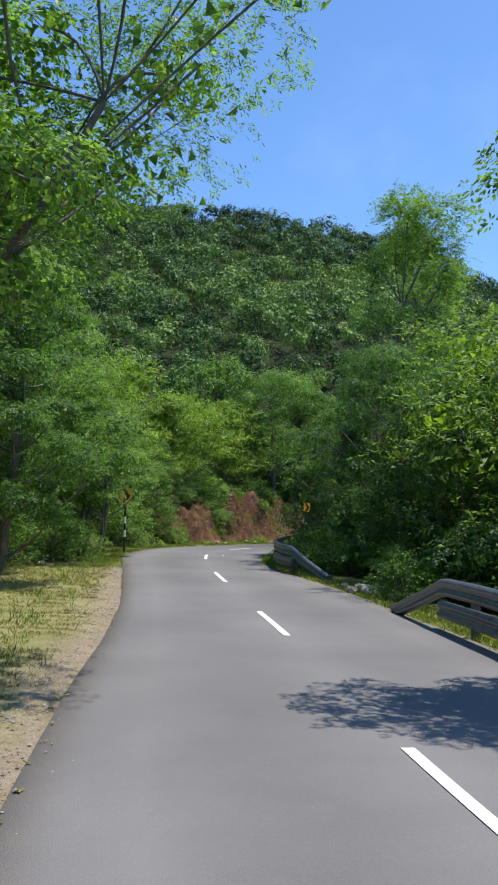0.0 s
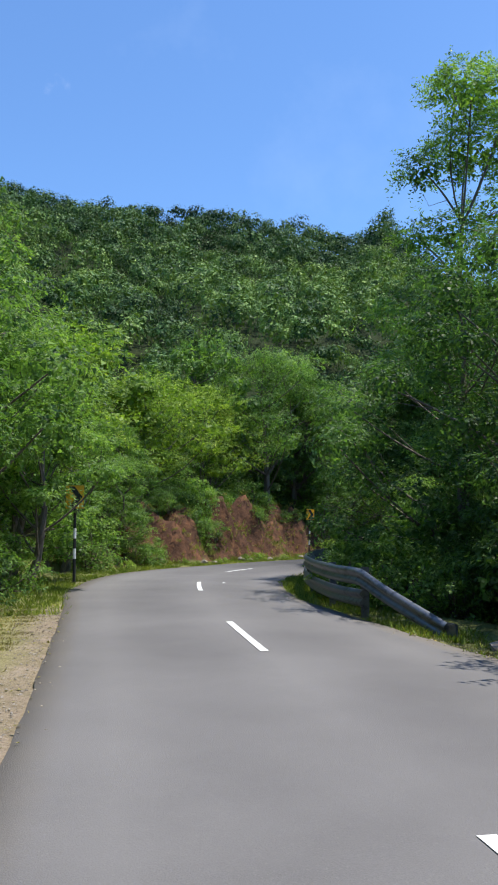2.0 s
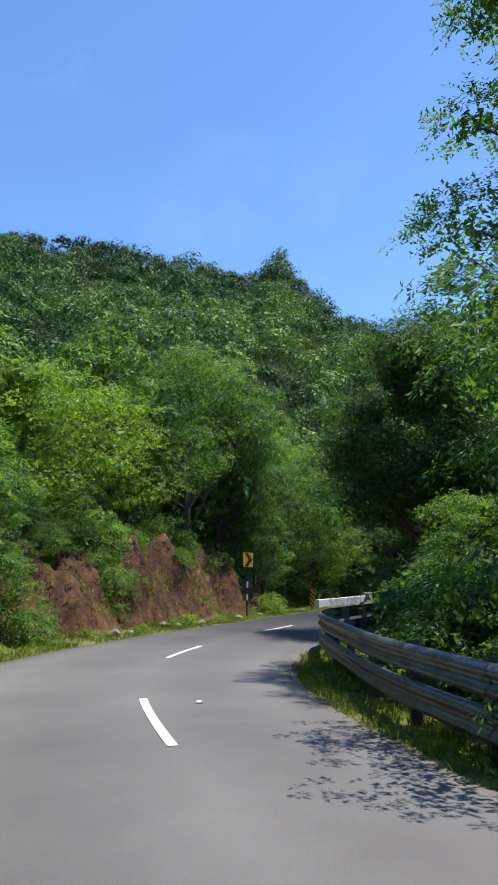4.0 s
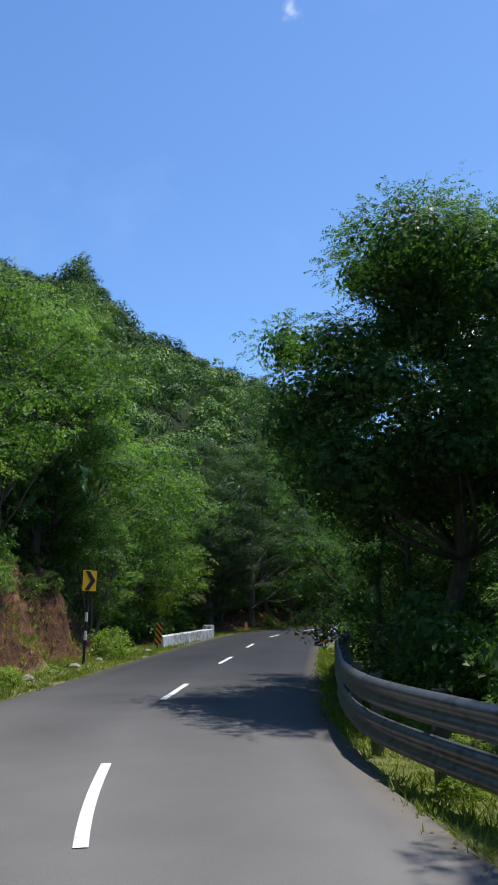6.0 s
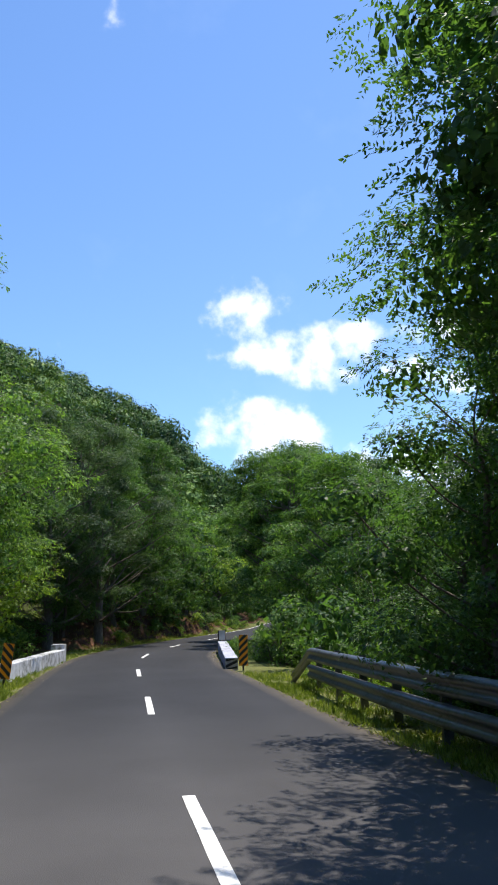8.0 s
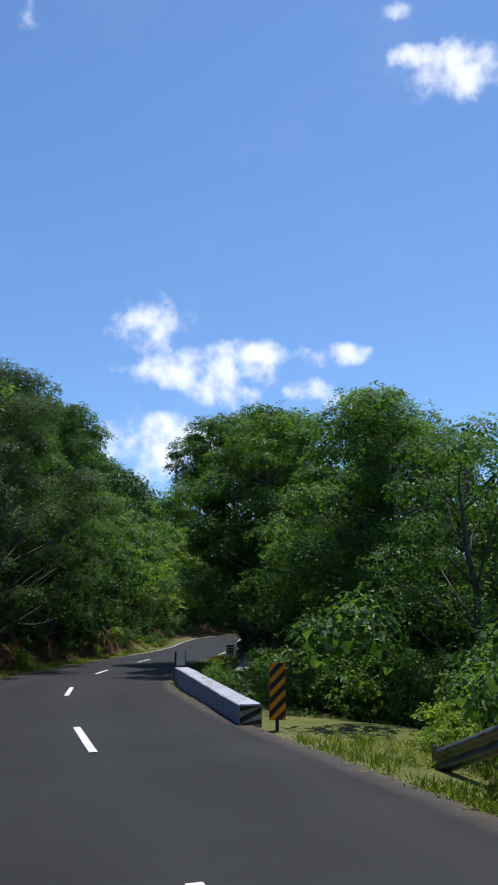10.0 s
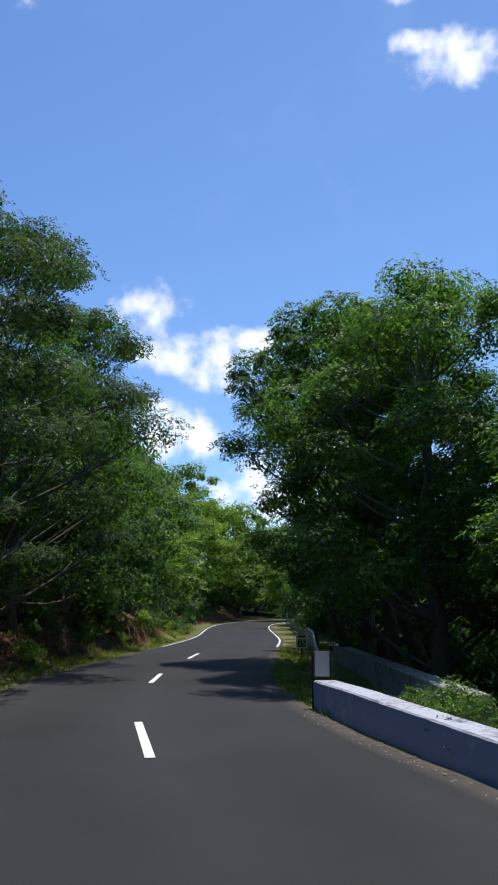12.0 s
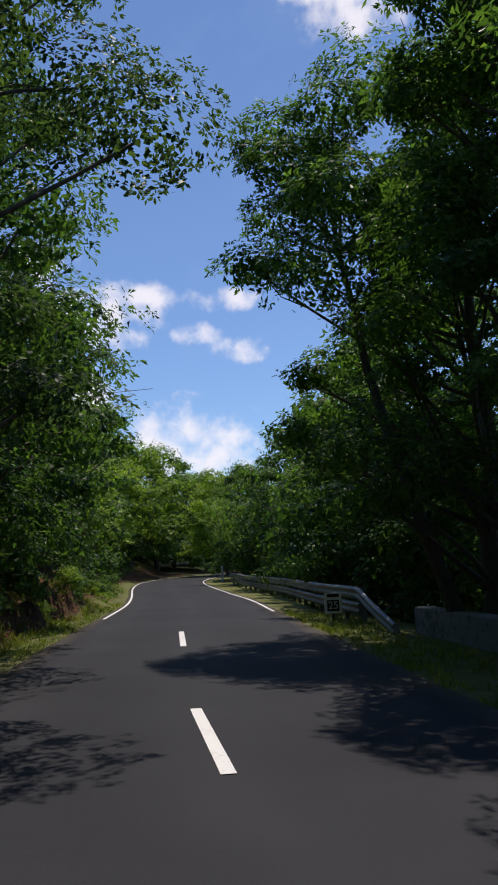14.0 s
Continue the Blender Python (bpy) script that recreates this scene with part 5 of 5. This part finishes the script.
def distance_board(x, y, face):
    root = new("distance_board")
    tagged(root, "small dark distance board with a white border and number 25", "road sign")
    root.matrix_basis = pose(x, y, ground_z(x, y), 0, 0, face)
    rod("post", 0.03, -0.3, 0.25, BLACK, root)
    board = plate("board", rounded(0.48, 0.56, 0.02), 0.03, WHITE, root, "white bordered board", (0, -0.05, 0.50))
    plate("dark_panel", rounded(0.34, 0.09, 0.01), 0.004, BLACK, board, "", (0, -0.0535, 0.70))
    plate("dark_panel", rounded(0.34, 0.30, 0.01), 0.004, BLACK, board, "", (0, -0.0535, 0.43))
    font = bpy.data.curves.new("digits", "FONT")
    font.body, font.size, font.align_x, font.align_y, font.extrude = "25", 0.29, "CENTER", "CENTER", 0.002
    temp = bpy.data.objects.new("digits", font)
    scene.collection.objects.link(temp)
    me = bpy.data.meshes.new_from_object(temp.evaluated_get(bpy.context.evaluated_depsgraph_get()))
    bpy.data.objects.remove(temp)
    me.materials.clear()
    me.materials.append(WHITE)
    ob = part("digits", me, board, "white number 25")
    ob.matrix_basis = pose(0, -0.057, 0.43, 90, 0, 0)
    return root


distance_board(37.15, 86.75, -48)


def delineator(x, y):
    root = new("delineator_post")
    tagged(root, "short pale concrete marker post on the bend's verge", "marker post")
    root.matrix_basis = pose(x, y, ground_z(x, y), 0, 2, 40)
    box("shaft", (0.2, 0.16, 1.5), (0, 0, 0.45), OLD_WASH, root, "", 0.02)
    box("cap", (0.24, 0.2, 0.12), (0, 0, 1.25), WHITE, root, "white painted top", 0.02)
    return root


delineator(72.6, 116.2)


# ---- stones, grass and litter ----
def rock(x, y, size, seed, flat=0.6):
    rs = np.random.RandomState(seed)
    bm = bmesh.new()
    bmesh.ops.create_icosphere(bm, subdivisions=2, radius=size)
    k = rs.normal(size=(5, 3))
    k /= np.linalg.norm(k, axis=1, keepdims=True)
    for v in bm.verts:
        c = np.array(v.co)
        for q in k:  # flat broken faces
            over = c @ q - size * 0.62
            if over > 0:
                c = c - q * over * 0.85
        c = c * (1 + 0.10 * math.sin(7 * c[0] / size + seed) * math.cos(6 * c[1] / size))
        v.co = (c[0], c[1] * 0.8, c[2] * flat)
    ob = part("rock", bm_mesh("rock", bm, ROCK))
    ob.matrix_basis = pose(x, y, ground_z(x, y) + size * flat * 0.35, rs.uniform(-12, 12), rs.uniform(-12, 12), rs.uniform(0, 360))
    return tagged(ob, "broken brown-grey boulder at the road's edge", "rock", group="loose rocks along the verges")


for k, (x, y, s) in enumerate([(4.05, 22.6, 0.24), (4.5, 22.8, 0.34), (4.9, 21.9, 0.2), (4.35, 24.0, 0.22), (4.0, 24.6, 0.16), (-1.75, 48.6, 0.26), (-1.3, 49.4, 0.18), (-0.1, 52.4, 0.24), (0.35, 52.9, 0.18), (1.35, 55.0, 0.2),
                               (2.3, 56.7, 0.16), (3.3, 58.4, 0.2), (-5.9, 29.6, 0.34), (-6.6, 30.4, 0.45), (-7.3, 29.4, 0.3), (-6.2, 28.3, 0.22), (-5.4, 27.4, 0.18), (4.6, 60.9, 0.15), (7.6, 65.0, 0.18), (-3.6, 47.6, 0.16)]):
    rock(x, y, s, k + 60)


def turf(name, label, leaf, seed, strips, height, blades):
    """Grass on the verges: tufts of narrow blades, too many to count."""
    rs = np.random.RandomState(seed)
    P = []
    for side, y0, y1, o0, o1, count in strips:
        y = rs.uniform(y0, y1, count)
        i = np.searchsorted(LINE[:, 1], y).clip(0, len(LINE) - 1)
        half = HALF_R[i] if side > 0 else HALF_L[i]
        o = side * (half + o0 + (o1 - o0) * rs.uniform(0, 1, count) ** 1.3)
        P.append(LINE[i] + NOR[i] * o[:, None] + rs.normal(0, 0.08, (count, 2)))
    P = np.concatenate(P)
    z = terrain(P[:, 0], P[:, 1])[0]
    keep = wave(P[:, 0], P[:, 1], 2.2, seed) > -0.45
    root = np.c_[P, z][keep]
    root = np.repeat(root, blades, 0)
    n = len(root)
    root[:, :2] += rs.normal(0, 0.05, (n, 2))
    root[:, 2] -= 0.01
    d = rs.normal(0, 0.55, (n, 3))
    d[:, 2] = rs.uniform(0.5, 1.2, n)
    v, q = leaf_quads(root, d, height * rs.uniform(0.5, 1.4, n), rs, 0.13, rs.normal(size=(n, 3)))
    return tagged(part(name, mesh_from(name, v, q, [LEAF[leaf]])), label, "grass", kind="stuff")


turf("grass", "green grass and weeds along the road's edges", "grass", 41,
     [(1, 8, 26, 0.02, 1.1, 1300), (1, 26, 46, 0.05, 1.1, 900), (1, 46, 62, 0.02, 1.1, 1300), (-1, 28, 66, 0.02, 1.6, 3000), (1, 61, 65.5, 0.05, 1.6, 350), (1, 75.5, 92, 0.05, 1.6, 1000), (-1, 66, 100, 0.05, 2.0, 1800), (-1, 10, 28, 0.9, 4.5, 500)], 0.13, 6)
turf("ground_cover", "low lime-green creeping cover under the guardrail", "cover", 45, [(1, 25, 48, -0.05, 0.9, 6500)], 0.045, 5)
turf("dry_grass", "straw-coloured dry grass on the sunny verge", "dry", 42, [(-1, 4, 29, 0.5, 4.8, 7000), (-1, 44, 64, 0.6, 2.2, 500), (1, 18, 26, 0.05, 1.0, 400)], 0.06, 6)


turf("bank_scrub", "wiry dry scrub and roots on the red bank", "dry", 43, [(-1, 44, 61, 1.5, 4.2, 1100), (-1, 80, 98, 0.8, 2.8, 700)], 0.20, 5)
turf("bank_tufts", "green tufts hanging on the red bank", "grass", 44, [(-1, 43, 62, 1.6, 4.6, 900), (-1, 82, 100, 0.8, 2.6, 500)], 0.22, 6)


def litter(seed=51):
    """Fallen dry leaves and twigs where the wind leaves them along the edges."""
    rs = np.random.RandomState(seed)
    pts = []
    for side, y0, y1, o0, o1, count in [(-1, 6, 28, -0.05, 4.0, 900), (1, 14, 62, -0.1, 1.2, 1300), (1, 62, 92, -0.15, 1.2, 800), (-1, 40, 100, -0.1, 2.0, 1200)]:
        y = rs.uniform(y0, y1, count)
        i = np.searchsorted(LINE[:, 1], y).clip(0, len(LINE) - 1)
        half = HALF_R[i] if side > 0 else HALF_L[i]
        o = half + o0 + (o1 - o0) * rs.uniform(0, 1, count) ** 2
        xy = LINE[i] + NOR[i] * (side * o)[:, None]
        z = np.where(o < half - 0.02, road_z(LINE[i, 1]) - 0.02, terrain(xy[:, 0], xy[:, 1])[0]) + 0.012
        pts.append(np.c_[xy, z])
    p = np.concatenate(pts)
    d = rs.normal(size=p.shape) * [1, 1, 0.15]
    v, q = leaf_quads(p, d, rs.uniform(0.025, 0.065, len(p)), rs, 0.6, np.array([[0, 0, 3.0]]))
    return tagged(part("leaf_litter", mesh_from("leaf_litter", v, q, [LEAF["dry"]])), "fallen dry leaves along the road's edges", "leaf litter", kind="stuff")


litter()


def paper_scrap(x, y):
    rs = np.random.RandomState(8)
    a = np.arange(9) * 2 * np.pi / 9
    r = rs.uniform(0.025, 0.06, 9)
    z = float(road_z(y)) + 0.014
    v = np.concatenate([[(x, y, z + 0.025)], np.c_[x + np.cos(a) * r * 1.3, y + np.sin(a) * r, z + rs.uniform(0, 0.02, 9)]])
    f = [(0, 1 + k, 1 + (k + 1) % 9) for k in range(9)]
    return tagged(part("paper_scrap", mesh_from("paper_scrap", v, f, [WHITE])), "crumpled white scrap of paper on the asphalt", "litter")


paper_scrap(-0.26, 35.36)


def grit(seed=71):
    """Loose gravel and mortar crumbs along the walls and the road's edges."""
    rs = np.random.RandomState(seed)
    pts = []
    for a, b, wide, count in (((15.5, 66.1), (21.7, 74.6), 0.22, 420), ((9.3, 67.1), (14.4, 74.0), 0.2, 200), ((4.6, 21.0), (3.4, 26.0), 0.5, 160)):
        a, b = np.array(a), np.array(b)
        f = rs.uniform(0, 1, (count, 1))
        side = np.array([-(b - a)[1], (b - a)[0]]) / np.linalg.norm(b - a)
        pts.append(a + (b - a) * f + side * np.abs(rs.normal(0, wide, (count, 1))))
    y = rs.uniform(6, 66, 900)
    i = np.searchsorted(LINE[:, 1], y).clip(0, len(LINE) - 1)
    sgn = rs.choice([-1.0, 1.0], 900)
    off = np.where(sgn < 0, HALF_L[i], HALF_R[i]) + rs.normal(0.0, 0.18, 900)
    pts.append(LINE[i] + NOR[i] * (sgn * off)[:, None] + np.array([[0.0, 1.0]]) * rs.uniform(-0.4, 0.4, (900, 1)))
    y = rs.uniform(5, 29, 2600)  # the gravelly strip of the sunny verge
    i = np.searchsorted(LINE[:, 1], y).clip(0, len(LINE) - 1)
    pts.append(LINE[i] - NOR[i] * (HALF_L[i] + 0.05 + 0.7 * rs.uniform(0, 1, 2600) ** 1.5)[:, None] + np.array([[0.0, 1.0]]) * rs.uniform(-0.4, 0.4, (2600, 1)))
    p = np.concatenate(pts)
    n = len(p)
    idx, d = roadside(p)
    on = (d > -HALF_L[idx]) & (d < HALF_R[idx])
    z = np.where(on, road_z(LINE[idx, 1]) - 0.025, terrain(p[:, 0], p[:, 1])[0] + 0.004)
    r = 0.005 + 0.017 * rs.uniform(0, 1, (n, 1, 1)) ** 2
    octa = np.array([(1, 0, 0), (-1, 0, 0), (0, 1, 0), (0, -1, 0), (0, 0, 0.7), (0, 0, -0.5)], float)[None] * rs.uniform(0.6, 1.2, (n, 6, 1)) * r
    v = octa + np.c_[p, z][:, None]
    tri = np.array([(0, 2, 4), (2, 1, 4), (1, 3, 4), (3, 0, 4), (2, 0, 5), (1, 2, 5), (3, 1, 5), (0, 3, 5)])
    f = (np.arange(n)[:, None, None] * 6 + tri[None]).reshape(-1, 3)
    return tagged(part("gravel", mesh_from("gravel", v.reshape(-1, 3), f, [ROCK])), "loose gravel and mortar crumbs along the road's edges", "gravel", kind="stuff")


grit()
